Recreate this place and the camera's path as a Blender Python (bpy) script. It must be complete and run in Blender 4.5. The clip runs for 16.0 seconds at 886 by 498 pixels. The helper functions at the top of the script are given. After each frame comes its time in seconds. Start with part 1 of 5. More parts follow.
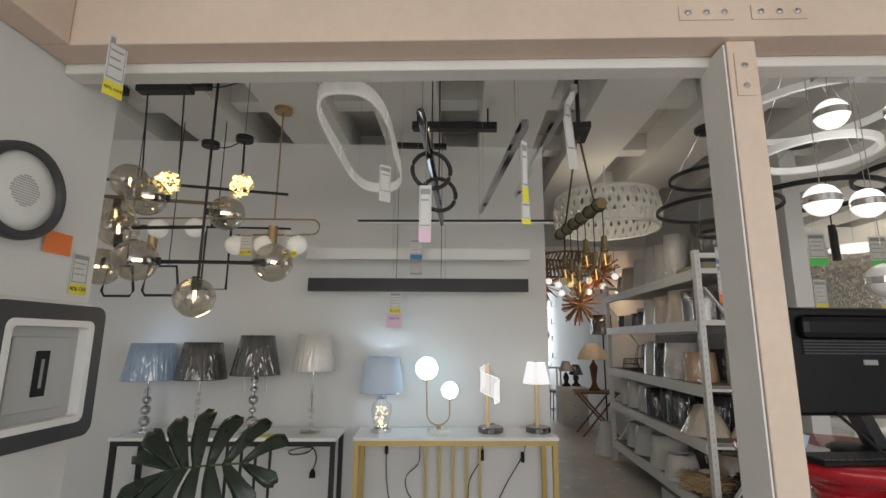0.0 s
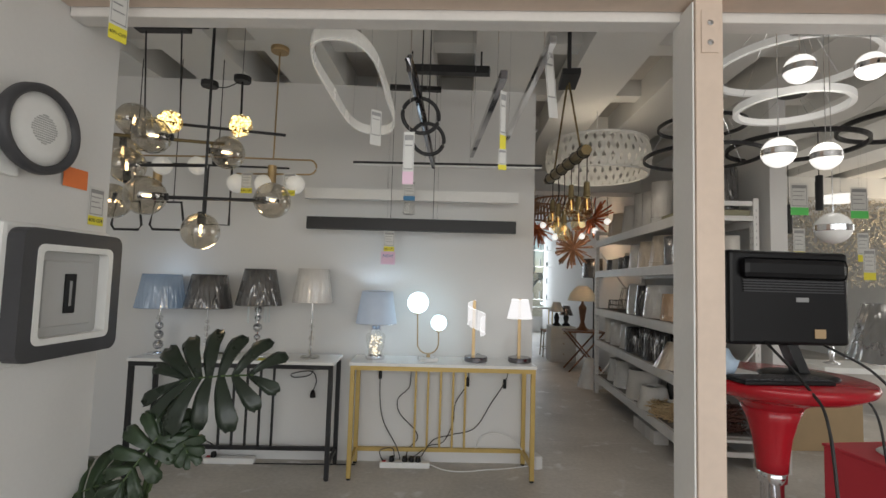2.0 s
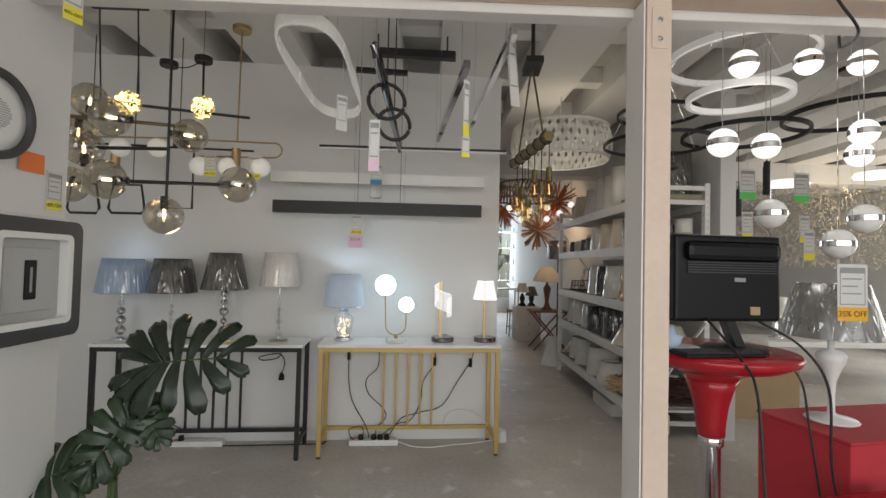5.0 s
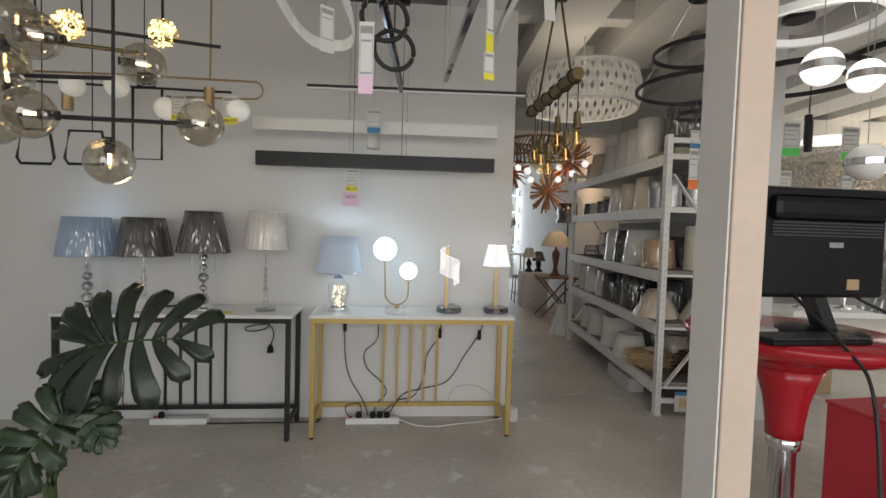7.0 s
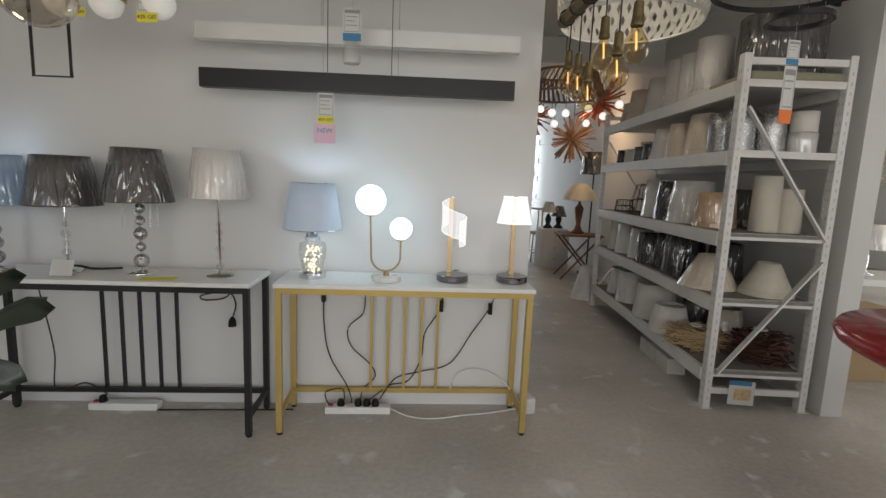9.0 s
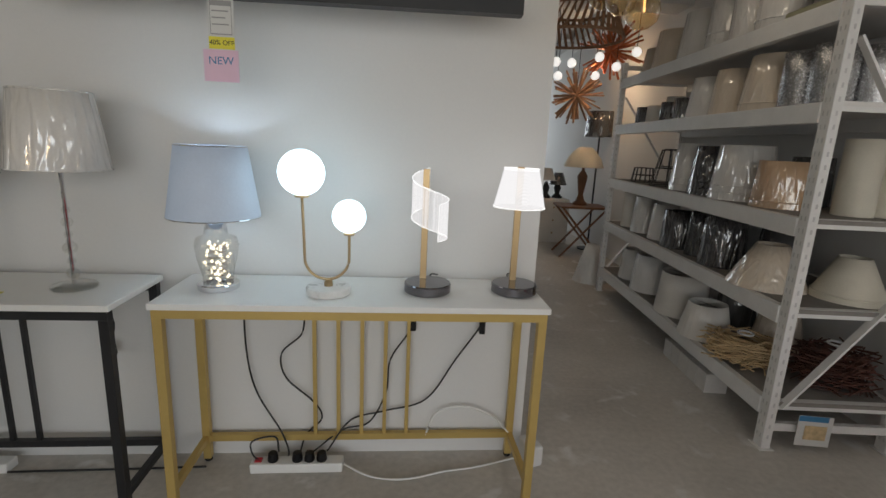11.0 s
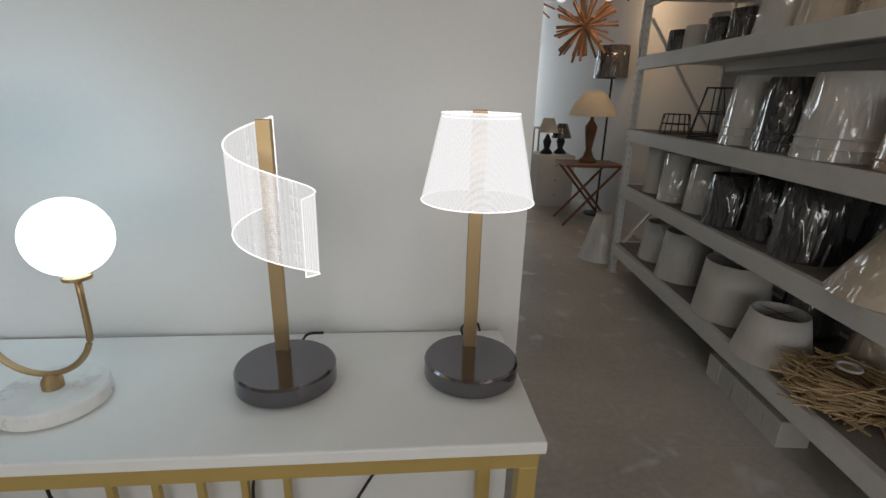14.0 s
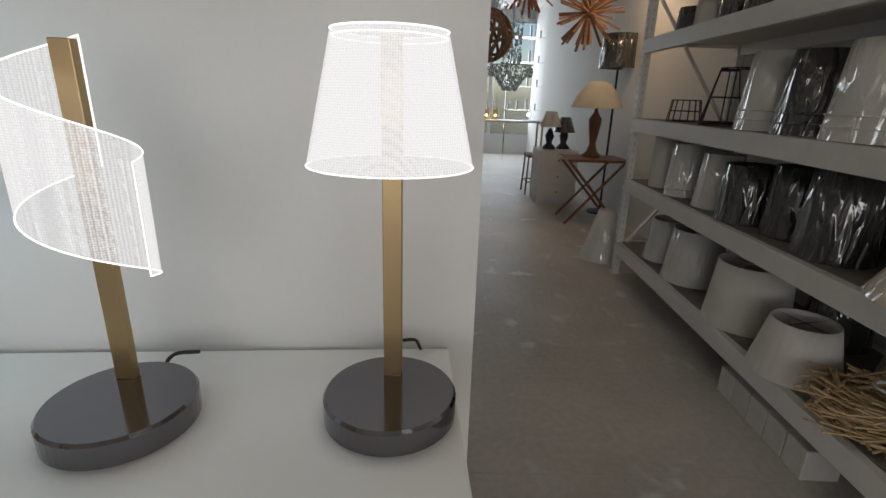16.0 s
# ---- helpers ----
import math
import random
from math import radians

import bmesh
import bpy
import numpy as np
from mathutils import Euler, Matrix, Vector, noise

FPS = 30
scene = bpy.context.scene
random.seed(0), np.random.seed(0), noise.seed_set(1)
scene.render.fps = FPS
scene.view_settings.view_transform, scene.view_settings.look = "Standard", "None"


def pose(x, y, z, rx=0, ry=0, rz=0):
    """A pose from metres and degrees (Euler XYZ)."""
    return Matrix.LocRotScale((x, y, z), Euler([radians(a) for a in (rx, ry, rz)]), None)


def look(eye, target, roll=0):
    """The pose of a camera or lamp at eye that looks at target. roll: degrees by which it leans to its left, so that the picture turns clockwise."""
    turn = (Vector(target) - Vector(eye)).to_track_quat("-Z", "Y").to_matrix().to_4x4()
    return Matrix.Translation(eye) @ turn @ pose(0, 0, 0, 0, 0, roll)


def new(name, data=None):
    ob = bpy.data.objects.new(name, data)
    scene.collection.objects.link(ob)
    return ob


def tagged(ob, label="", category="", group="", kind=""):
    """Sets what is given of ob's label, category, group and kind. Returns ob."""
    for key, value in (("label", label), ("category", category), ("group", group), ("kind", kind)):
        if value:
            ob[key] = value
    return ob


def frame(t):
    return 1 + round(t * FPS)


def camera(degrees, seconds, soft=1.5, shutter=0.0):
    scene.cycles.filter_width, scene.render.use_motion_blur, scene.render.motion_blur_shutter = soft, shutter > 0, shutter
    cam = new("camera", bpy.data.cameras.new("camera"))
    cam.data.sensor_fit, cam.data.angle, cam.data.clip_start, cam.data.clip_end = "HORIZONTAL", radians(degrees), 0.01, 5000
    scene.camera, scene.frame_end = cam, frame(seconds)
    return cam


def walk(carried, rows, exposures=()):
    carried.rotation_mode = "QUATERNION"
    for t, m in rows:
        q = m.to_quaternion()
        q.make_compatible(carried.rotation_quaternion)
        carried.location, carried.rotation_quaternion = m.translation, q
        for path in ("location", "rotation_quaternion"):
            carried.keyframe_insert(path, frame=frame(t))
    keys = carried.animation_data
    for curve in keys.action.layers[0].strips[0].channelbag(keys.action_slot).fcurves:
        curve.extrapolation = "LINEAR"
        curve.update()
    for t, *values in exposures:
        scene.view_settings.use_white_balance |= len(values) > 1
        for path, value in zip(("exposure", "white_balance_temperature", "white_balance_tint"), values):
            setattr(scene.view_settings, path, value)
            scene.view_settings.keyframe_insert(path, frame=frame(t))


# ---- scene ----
cam = camera(85.6, 16.0)
PATH = [
    (0, (0.209, 0.036, 1.303), (0.14, 2.0, 1.676), 0.5),
    (0.5, (0.213, 0.032, 1.289), (0.128, 2.01, 1.575), 1.0),
    (1, (0.242, 0.01, 1.28), (0.147, 1.997, 1.483), 1.3),
    (1.5, (0.268, -0.053, 1.273), (0.173, 1.939, 1.422), 1.7),
    (2, (0.28, -0.116, 1.274), (0.208, 1.878, 1.409), 1.7),
    (2.5, (0.292, -0.147, 1.282), (0.263, 1.848, 1.424), 1.4),
    (3, (0.295, -0.17, 1.282), (0.301, 1.825, 1.426), 1.3),
    (3.5, (0.291, -0.192, 1.283), (0.32, 1.804, 1.411), 1.3),
    (4, (0.29, -0.201, 1.284), (0.335, 1.796, 1.394), 1.3),
    (6.5, (0.296, 0.057, 1.27), (0.363, 2.056, 1.228), 1.4),
    (7, (0.27, 0.206, 1.263), (0.329, 2.203, 1.176), 1.7),
    (7.5, (0.27, 0.353, 1.249), (0.315, 2.347, 1.1), 2.1),
    (8, (0.303, 0.546, 1.246), (0.329, 2.537, 1.053), 2.2),
    (8.5, (0.341, 0.711, 1.239), (0.347, 2.697, 1.001), 2.4),
    (9, (0.35, 0.855, 1.229), (0.354, 2.835, 0.947), 2.3),
    (9.5, (0.338, 1.065, 1.234), (0.367, 3.04, 0.922), 2.0),
    (12, (0.469, 1.969, 1.221), (0.528, 3.905, 0.721), 2.8),
    (12.5, (0.485, 2.134, 1.209), (0.551, 4.063, 0.683), 2.6),
    (13, (0.524, 2.259, 1.196), (0.589, 4.179, 0.64), 2.2),
    (13.5, (0.585, 2.403, 1.192), (0.637, 4.316, 0.61), 1.8),
    (14, (0.637, 2.516, 1.186), (0.684, 4.42, 0.578), 1.5),
    (14.5, (0.683, 2.59, 1.172), (0.736, 4.488, 0.544), 1.4),
    (15, (0.712, 2.653, 1.151), (0.77, 4.55, 0.522), 1.5),
    (15.5, (0.741, 2.709, 1.125), (0.782, 4.61, 0.506), 1.6),
    (16, (0.759, 2.736, 1.105), (0.777, 4.641, 0.496), 1.7),
]
walk(cam, [(t, look(eye, target, roll)) for t, eye, target, roll in PATH],
     exposures=[(0, -0.08), (6.5, 0.0), (9.5, 0.03), (12, -0.27), (13, -0.27), (14.5, -0.22), (16, -0.22)])

# ---- world and large lights ----
world = bpy.data.worlds.new("daylight")
scene.world = world
world.use_nodes = True
wn = world.node_tree
sky = wn.nodes.new("ShaderNodeTexSky")
sky.sky_type, sky.sun_disc = "NISHITA", False
sky.sun_elevation, sky.sun_rotation = radians(50), radians(200)
wn.nodes["Background"].inputs["Strength"].default_value = 0.12
wn.links.new(sky.outputs["Color"], wn.nodes["Background"].inputs["Color"])


def area_lamp(name, eye, target, sx, sy, watts, color):
    d = bpy.data.lights.new(name, "AREA")
    d.shape, d.size, d.size_y, d.energy, d.color = "RECTANGLE", sx, sy, watts, color
    ob = new(name, d)
    ob.matrix_world = look(eye, target)
    return ob


def point_lamp(name, at, watts, color, r=0.05):
    d = bpy.data.lights.new(name, "POINT")
    d.energy, d.color, d.shadow_soft_size = watts, color, r
    ob = new(name, d)
    ob.location = at
    return ob


# added fill from behind the camera; no such source is in view
area_lamp("front_fill", (1.5, -3.0, 1.5), (1.5, 3.0, 1.5), 8.0, 2.2, 132, (1.0, 0.985, 0.965))
area_lamp("back_daylight", (1.7, 12.75, 1.5), (1.7, 8.0, 1.2), 3.0, 2.0, 75, (0.86, 0.93, 1.0))
# invented side fill that brightens the rack and side hall
area_lamp("side_fill", (7.9, 5.0, 1.5), (2.0, 5.0, 1.5), 5.0, 2.0, 85, (1.0, 0.95, 0.88))

# ---- materials ----
def mat(name, color, rough=0.5, metal=0.0, var=0.06, scale=6.0, fine=60.0, bump=0.05, coat=0.0, crease=0.0,
        emit=None, power=0.0, trans=0.0, ior=1.45, alpha=1.0, per_object=0.0, spec=0.5):
    m = bpy.data.materials.new(name)
    m.use_nodes = True
    n, l = m.node_tree.nodes, m.node_tree.links
    b = n["Principled BSDF"]
    tc = n.new("ShaderNodeTexCoord")
    big = n.new("ShaderNodeTexNoise")
    big.inputs["Scale"].default_value, big.inputs["Detail"].default_value = scale, 4
    l.new(tc.outputs["Object"], big.inputs["Vector"])
    small = n.new("ShaderNodeTexNoise")
    small.inputs["Scale"].default_value, small.inputs["Detail"].default_value = fine, 3
    l.new(tc.outputs["Object"], small.inputs["Vector"])
    mixn = n.new("ShaderNodeMath")
    mixn.operation = "MULTIPLY_ADD"
    l.new(small.outputs["Fac"], mixn.inputs[0])
    mixn.inputs[1].default_value = 0.4
    l.new(big.outputs["Fac"], mixn.inputs[2])
    fac = mixn.outputs[0]
    if per_object:
        oi = n.new("ShaderNodeObjectInfo")
        a = n.new("ShaderNodeMath")
        a.operation = "MULTIPLY_ADD"
        l.new(oi.outputs["Random"], a.inputs[0])
        a.inputs[1].default_value = per_object
        l.new(fac, a.inputs[2])
        fac = a.outputs[0]
    ramp = n.new("ShaderNodeMapRange")
    ramp.inputs["From Min"].default_value, ramp.inputs["From Max"].default_value = 0.4, 1.0
    ramp.inputs["To Min"].default_value, ramp.inputs["To Max"].default_value = 1 - var * 1.5, 1 + var
    l.new(fac, ramp.inputs["Value"])
    mul = n.new("ShaderNodeVectorMath")
    mul.operation = "SCALE"
    mul.inputs[0].default_value = color
    l.new(ramp.outputs[0], mul.inputs["Scale"])
    l.new(mul.outputs[0], b.inputs["Base Color"])
    rr = n.new("ShaderNodeMapRange")
    rr.inputs["From Min"].default_value, rr.inputs["From Max"].default_value = 0.4, 1.0
    rr.inputs["To Min"].default_value, rr.inputs["To Max"].default_value = max(rough - 0.06, 0.02), min(rough + 0.06, 1)
    l.new(mixn.outputs[0], rr.inputs["Value"])
    l.new(rr.outputs[0], b.inputs["Roughness"])
    b.inputs["Metallic"].default_value = metal
    b.inputs["Specular IOR Level"].default_value = spec
    b.inputs["IOR"].default_value = ior
    b.inputs["Transmission Weight"].default_value = trans
    b.inputs["Alpha"].default_value = alpha
    if bump:
        bp = n.new("ShaderNodeBump")
        bp.inputs["Strength"].default_value, bp.inputs["Distance"].default_value = bump, 0.004
        l.new(small.outputs["Fac"], bp.inputs["Height"])
        l.new(bp.outputs[0], b.inputs["Normal"])
    if coat:
        b.inputs["Coat Weight"].default_value = coat
        b.inputs["Coat Roughness"].default_value = 0.06
    if crease:
        mp = n.new("ShaderNodeMapping")
        mp.inputs["Scale"].default_value = (34, 34, 8)
        mp.inputs["Rotation"].default_value = (0.25, 0.2, 0)
        l.new(tc.outputs["Object"], mp.inputs["Vector"])
        cr = n.new("ShaderNodeTexNoise")
        cr.noise_type = "RIDGED_MULTIFRACTAL"
        cr.inputs["Scale"].default_value, cr.inputs["Detail"].default_value = 1.0, 3
        cr.inputs["Distortion"].default_value = 0.6
        l.new(mp.outputs[0], cr.inputs["Vector"])
        cb = n.new("ShaderNodeBump")
        cb.inputs["Strength"].default_value, cb.inputs["Distance"].default_value = crease, 0.03
        l.new(cr.outputs["Fac"], cb.inputs["Height"])
        l.new(cb.outputs[0], b.inputs["Coat Normal"])
        b.inputs["Coat IOR"].default_value = 2.3
    if emit:
        b.inputs["Emission Color"].default_value = (*emit, 1)
        b.inputs["Emission Strength"].default_value = power
    return m


def acrylic_mat():
    """Clear light-guide acrylic with a fine grid of glowing dots."""
    m = bpy.data.materials.new("lit_acrylic")
    m.use_nodes = True
    n, l = m.node_tree.nodes, m.node_tree.links
    out = n["Material Output"]
    n.remove(n["Principled BSDF"])
    tc = n.new("ShaderNodeTexCoord")
    vo = n.new("ShaderNodeTexVoronoi")
    vo.inputs["Scale"].default_value, vo.inputs["Randomness"].default_value = 420, 0.25
    l.new(tc.outputs["Object"], vo.inputs["Vector"])
    mr = n.new("ShaderNodeMapRange")
    mr.inputs["From Min"].default_value, mr.inputs["From Max"].default_value = 0.25, 0.65
    mr.inputs["To Min"].default_value, mr.inputs["To Max"].default_value = 0.92, 0.42
    l.new(vo.outputs["Distance"], mr.inputs["Value"])
    tr, em, mx = n.new("ShaderNodeBsdfTransparent"), n.new("ShaderNodeEmission"), n.new("ShaderNodeMixShader")
    em.inputs["Color"].default_value, em.inputs["Strength"].default_value = (1, 0.98, 0.98, 1), 1.05
    l.new(mr.outputs[0], mx.inputs[0])
    l.new(tr.outputs[0], mx.inputs[1])
    l.new(em.outputs[0], mx.inputs[2])
    l.new(mx.outputs[0], out.inputs["Surface"])
    return m


def floor_mat():
    """Worn grey concrete with pale scuffs and darker stains."""
    m = mat("worn_concrete", (0.545, 0.515, 0.47), 0.5, var=0.24, scale=1.3, fine=38, bump=0.12)
    n, l = m.node_tree.nodes, m.node_tree.links
    tc = n.new("ShaderNodeTexCoord")
    sp = n.new("ShaderNodeTexNoise")
    sp.inputs["Scale"].default_value, sp.inputs["Detail"].default_value, sp.inputs["Distortion"].default_value = 5.5, 8, 0.4
    l.new(tc.outputs["Object"], sp.inputs["Vector"])
    mr = n.new("ShaderNodeMapRange")
    mr.inputs["From Min"].default_value, mr.inputs["From Max"].default_value = 0.60, 0.70
    l.new(sp.outputs["Fac"], mr.inputs["Value"])
    mix = n.new("ShaderNodeMix")
    mix.data_type = "RGBA"
    b = n["Principled BSDF"]
    src = b.inputs["Base Color"].links[0].from_socket
    l.new(mr.outputs[0], mix.inputs["Factor"])
    l.new(src, mix.inputs["A"])
    mix.inputs["B"].default_value = (0.68, 0.67, 0.65, 1)
    l.new(mix.outputs["Result"], b.inputs["Base Color"])
    return m


M_WALL = mat("white_wall_paint", (0.71, 0.705, 0.69), 0.75, var=0.03, scale=1.2, fine=90, bump=0.06)
M_CEIL = mat("ceiling_paint", (0.72, 0.71, 0.68), 0.8, var=0.03, scale=2, fine=70, bump=0.08)
M_TROUGH = mat("raw_trough_concrete", (0.50, 0.48, 0.45), 0.85, var=0.12, scale=3, fine=50, bump=0.15)
M_FLOOR = floor_mat()
M_PINE = mat("pale_pine", (0.70, 0.565, 0.465), 0.6, var=0.07, scale=3, fine=40, bump=0.05)
M_WHITEWOOD = mat("white_timber_and_lit_post_side", (0.74, 0.72, 0.69), 0.6, var=0.05, scale=4, fine=60)
M_RACK = mat("white_rack_steel", (0.76, 0.75, 0.73), 0.42, var=0.05, scale=8, fine=80, bump=0.03)
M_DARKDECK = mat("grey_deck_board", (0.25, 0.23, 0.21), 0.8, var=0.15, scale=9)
M_SLOT = mat("dark_slot", (0.58, 0.57, 0.56), 0.8)
M_BLACK = mat("black_powder_coat", (0.018, 0.018, 0.02), 0.45, var=0.15, bump=0.04)
M_GOLD = mat("gold_paint", (0.54, 0.385, 0.13), 0.42, metal=0.35, var=0.06, bump=0.03)
M_BRASS = mat("brushed_brass", (0.46, 0.335, 0.185), 0.36, metal=1.0, var=0.03, fine=150)
M_ANTIQUE = mat("antique_brass", (0.22, 0.17, 0.09), 0.4, metal=1.0, var=0.1)
M_TOP = mat("white_laminate", (0.85, 0.85, 0.83), 0.35, var=0.02, bump=0.02)
M_CHROME = mat("chrome", (0.75, 0.75, 0.77), 0.08, metal=1.0, var=0.02, bump=0)
M_GUN = mat("gunmetal_mirror", (0.20, 0.192, 0.208), 0.09, metal=1.0, var=0.04, bump=0)
M_OPAL = mat("lit_opal_glass", (0.9, 0.9, 0.9), 0.3, var=0, bump=0, emit=(0.62, 0.86, 1.0), power=3.6)
# opal white with a faint glow added to brighten it
M_OPALFAINT = mat("brightened_opal_glass", (0.85, 0.84, 0.80), 0.25, var=0.02, bump=0, emit=(1, 0.97, 0.9), power=0.12)
M_BALL = mat("lit_ball_acrylic", (0.88, 0.88, 0.86), 0.3, var=0, bump=0, emit=(1, 0.97, 0.92), power=0.9)
M_BALLOFF = mat("white_ball_acrylic", (0.82, 0.82, 0.80), 0.25, var=0.02, bump=0)
M_GLASS = mat("clear_glass", (1, 1, 1), 0.03, var=0, bump=0, trans=1.0)
M_WARM = mat("warm_filament", (1, 0.8, 0.5), 0.4, var=0, bump=0, emit=(1.0, 0.72, 0.36), power=12)
M_FAIRY = mat("fairy_light", (1, 0.85, 0.5), 0.4, var=0, bump=0, emit=(1.0, 0.82, 0.36), power=2.6)
M_FAIRYW = mat("white_fairy_light", (1, 0.9, 0.7), 0.4, var=0, bump=0, emit=(1.0, 0.86, 0.62), power=2.2)
M_MARBLE = mat("white_marble", (0.78, 0.77, 0.75), 0.3, var=0.08, scale=14, bump=0.01)
M_ACR = acrylic_mat()
M_ACRRIM = mat("lit_acrylic_rim", (1, 1, 1), 0.3, var=0, bump=0, emit=(1, 0.98, 0.96), power=1.5)
M_CORD = mat("black_rubber_cord", (0.02, 0.02, 0.02), 0.5, var=0.1)
M_WHITEPL = mat("white_plastic", (0.78, 0.78, 0.76), 0.4, var=0.03, bump=0.02)
M_BLACKPL = mat("black_plastic", (0.006, 0.006, 0.007), 0.42, var=0.12, bump=0.03, spec=0.3)
M_DIM = mat("dim_filament", (0.8, 0.5, 0.2), 0.4, var=0, bump=0, emit=(1.0, 0.62, 0.25), power=1.6)
M_DARKFR = mat("charcoal_plastic", (0.055, 0.055, 0.06), 0.5, var=0.1, bump=0.05)
M_LENS = mat("frosted_lens", (0.45, 0.45, 0.44), 0.35, var=0.03, bump=0.02)
M_RED = mat("glossy_red_plastic", (0.36, 0.012, 0.02), 0.18, var=0.06, bump=0.01)
M_REDBOX = mat("red_cloth_cover", (0.50, 0.035, 0.05), 0.7, var=0.06, fine=200)
M_LEAF = mat("monstera_leaf", (0.024, 0.034, 0.023), 0.30, var=0.25, scale=9, fine=40, bump=0.15)
M_LEAFLIGHT = mat("young_monstera_leaf", (0.034, 0.056, 0.028), 0.35, var=0.25, scale=9, fine=40, bump=0.15)
M_STEM = mat("plant_stem", (0.07, 0.11, 0.04), 0.5, var=0.2)
M_SOIL = mat("potting_soil", (0.04, 0.03, 0.02), 0.95, var=0.3, bump=0.4)
M_POT = mat("grey_pot", (0.25, 0.25, 0.25), 0.6, var=0.1)
M_TAG = mat("tag_card", (0.64, 0.64, 0.62), 0.5, var=0.02, bump=0)
M_YEL = mat("yellow_band", (0.78, 0.70, 0.06), 0.55, var=0.03, bump=0)
M_ORANGE = mat("orange_card", (0.85, 0.22, 0.06), 0.6, var=0.03, bump=0)
M_AMBERCARD = mat("amber_card", (0.80, 0.42, 0.03), 0.55, var=0.03, bump=0)
M_PINK = mat("pink_card", (0.78, 0.55, 0.68), 0.6, var=0.03, bump=0)
M_GREY = mat("grey_print", (0.30, 0.30, 0.30), 0.6, var=0.02, bump=0)
M_GREEN = mat("green_card", (0.12, 0.62, 0.14), 0.6, var=0.03, bump=0)
M_BLUE = mat("blue_print", (0.06, 0.22, 0.42), 0.5, var=0.05, bump=0)
M_WOOD = mat("reddish_wood", (0.24, 0.11, 0.055), 0.45, var=0.2, scale=5, fine=30)
M_STICK = mat("rough_stick_wood", (0.34, 0.19, 0.11), 0.7, var=0.25, scale=12)
M_RUST = mat("orange_stick_wood", (0.55, 0.16, 0.06), 0.6, var=0.2, scale=12)
M_STRAW = mat("straw", (0.62, 0.46, 0.26), 0.7, var=0.2, scale=30)
M_WICKER = mat("brown_wicker", (0.10, 0.04, 0.028), 0.7, var=0.25, scale=30)
M_CARD = mat("brown_cardboard", (0.42, 0.30, 0.17), 0.8, var=0.05)
M_BLOCK = mat("pale_concrete_block", (0.58, 0.56, 0.53), 0.85, var=0.08, per_object=0.2, bump=0.2)
M_SILVER = mat("hammered_silver", (0.55, 0.55, 0.56), 0.25, metal=0.9, var=0.3, scale=90, fine=200, bump=0.6)
M_CRYSTAL = mat("amber_crystal", (0.74, 0.67, 0.55), 0.1, metal=0.25, var=0.3, scale=20, coat=0.6, bump=0)
M_CRYSTALW = mat("pale_crystal", (0.72, 0.80, 0.82), 0.1, var=0.2, scale=20, coat=0.6, bump=0)


def smoke_glass():
    m = bpy.data.materials.new("smoked_mirror_glass")
    m.use_nodes = True
    n, l = m.node_tree.nodes, m.node_tree.links
    out = n["Material Output"]
    n.remove(n["Principled BSDF"])
    tr, gl, mx, fr = (n.new("ShaderNodeBsdfTransparent"), n.new("ShaderNodeBsdfGlossy"), n.new("ShaderNodeMixShader"), n.new("ShaderNodeLayerWeight"))
    tr.inputs["Color"].default_value = (0.80, 0.76, 0.69, 1)
    gl.inputs["Color"].default_value, gl.inputs["Roughness"].default_value = (0.85, 0.84, 0.82, 1), 0.02
    fr.inputs["Blend"].default_value = 0.5
    pw = n.new("ShaderNodeMath")
    pw.operation, pw.name = "POWER", "edge"
    pw.inputs[1].default_value = 2.2
    ad = n.new("ShaderNodeMath")
    ad.operation, ad.name, ad.use_clamp = "MULTIPLY_ADD", "gloss", True
    ad.inputs[1].default_value, ad.inputs[2].default_value = 0.7, 0.18
    l.new(fr.outputs["Facing"], pw.inputs[0])
    l.new(pw.outputs[0], ad.inputs[0])
    l.new(ad.outputs[0], mx.inputs[0])
    l.new(tr.outputs[0], mx.inputs[1])
    l.new(gl.outputs[0], mx.inputs[2])
    l.new(mx.outputs[0], out.inputs["Surface"])
    return m


def thin_glass(name, color, gloss):
    m = smoke_glass()
    m.name = name
    for node in m.node_tree.nodes:
        if node.type == "BSDF_TRANSPARENT":
            node.inputs["Color"].default_value = (*color, 1)
        if node.name == "gloss":
            node.inputs[2].default_value = gloss
    return m


M_SMOKE = smoke_glass()
M_THIN = thin_glass("thin_clear_glass", (0.95, 0.95, 0.94), 0.05)
M_AMBERGL = thin_glass("amber_bulb_glass", (0.93, 0.82, 0.60), 0.06)


def shade_mat(name, color, wrap=True, glow=None, power=0.0, rough=0.7):
    return mat(name, color, rough, var=0.07, scale=7, fine=140, bump=0.1, coat=0.9 if wrap else 0.0, crease=0.9 if wrap else 0.0,
               emit=glow, power=power)


S_WHITE = shade_mat("wrapped_white_shade", (0.70, 0.68, 0.65))
S_CREAM = shade_mat("wrapped_cream_shade", (0.68, 0.58, 0.46))
S_TAN = shade_mat("wrapped_tan_shade", (0.52, 0.34, 0.20))
S_BLACK = shade_mat("wrapped_black_shade", (0.03, 0.028, 0.03))
S_CHAR = shade_mat("wrapped_charcoal_shade", (0.06, 0.058, 0.058))
S_PLAINCREAM = shade_mat("plain_cream_shade", (0.66, 0.62, 0.52), wrap=False)
S_PLAINWHITE = shade_mat("plain_white_shade", (0.70, 0.67, 0.62), wrap=False)
S_GREYLIT = shade_mat("backlit_grey_linen", (0.42, 0.45, 0.50), wrap=False, glow=(0.55, 0.74, 1.0), power=0.16)
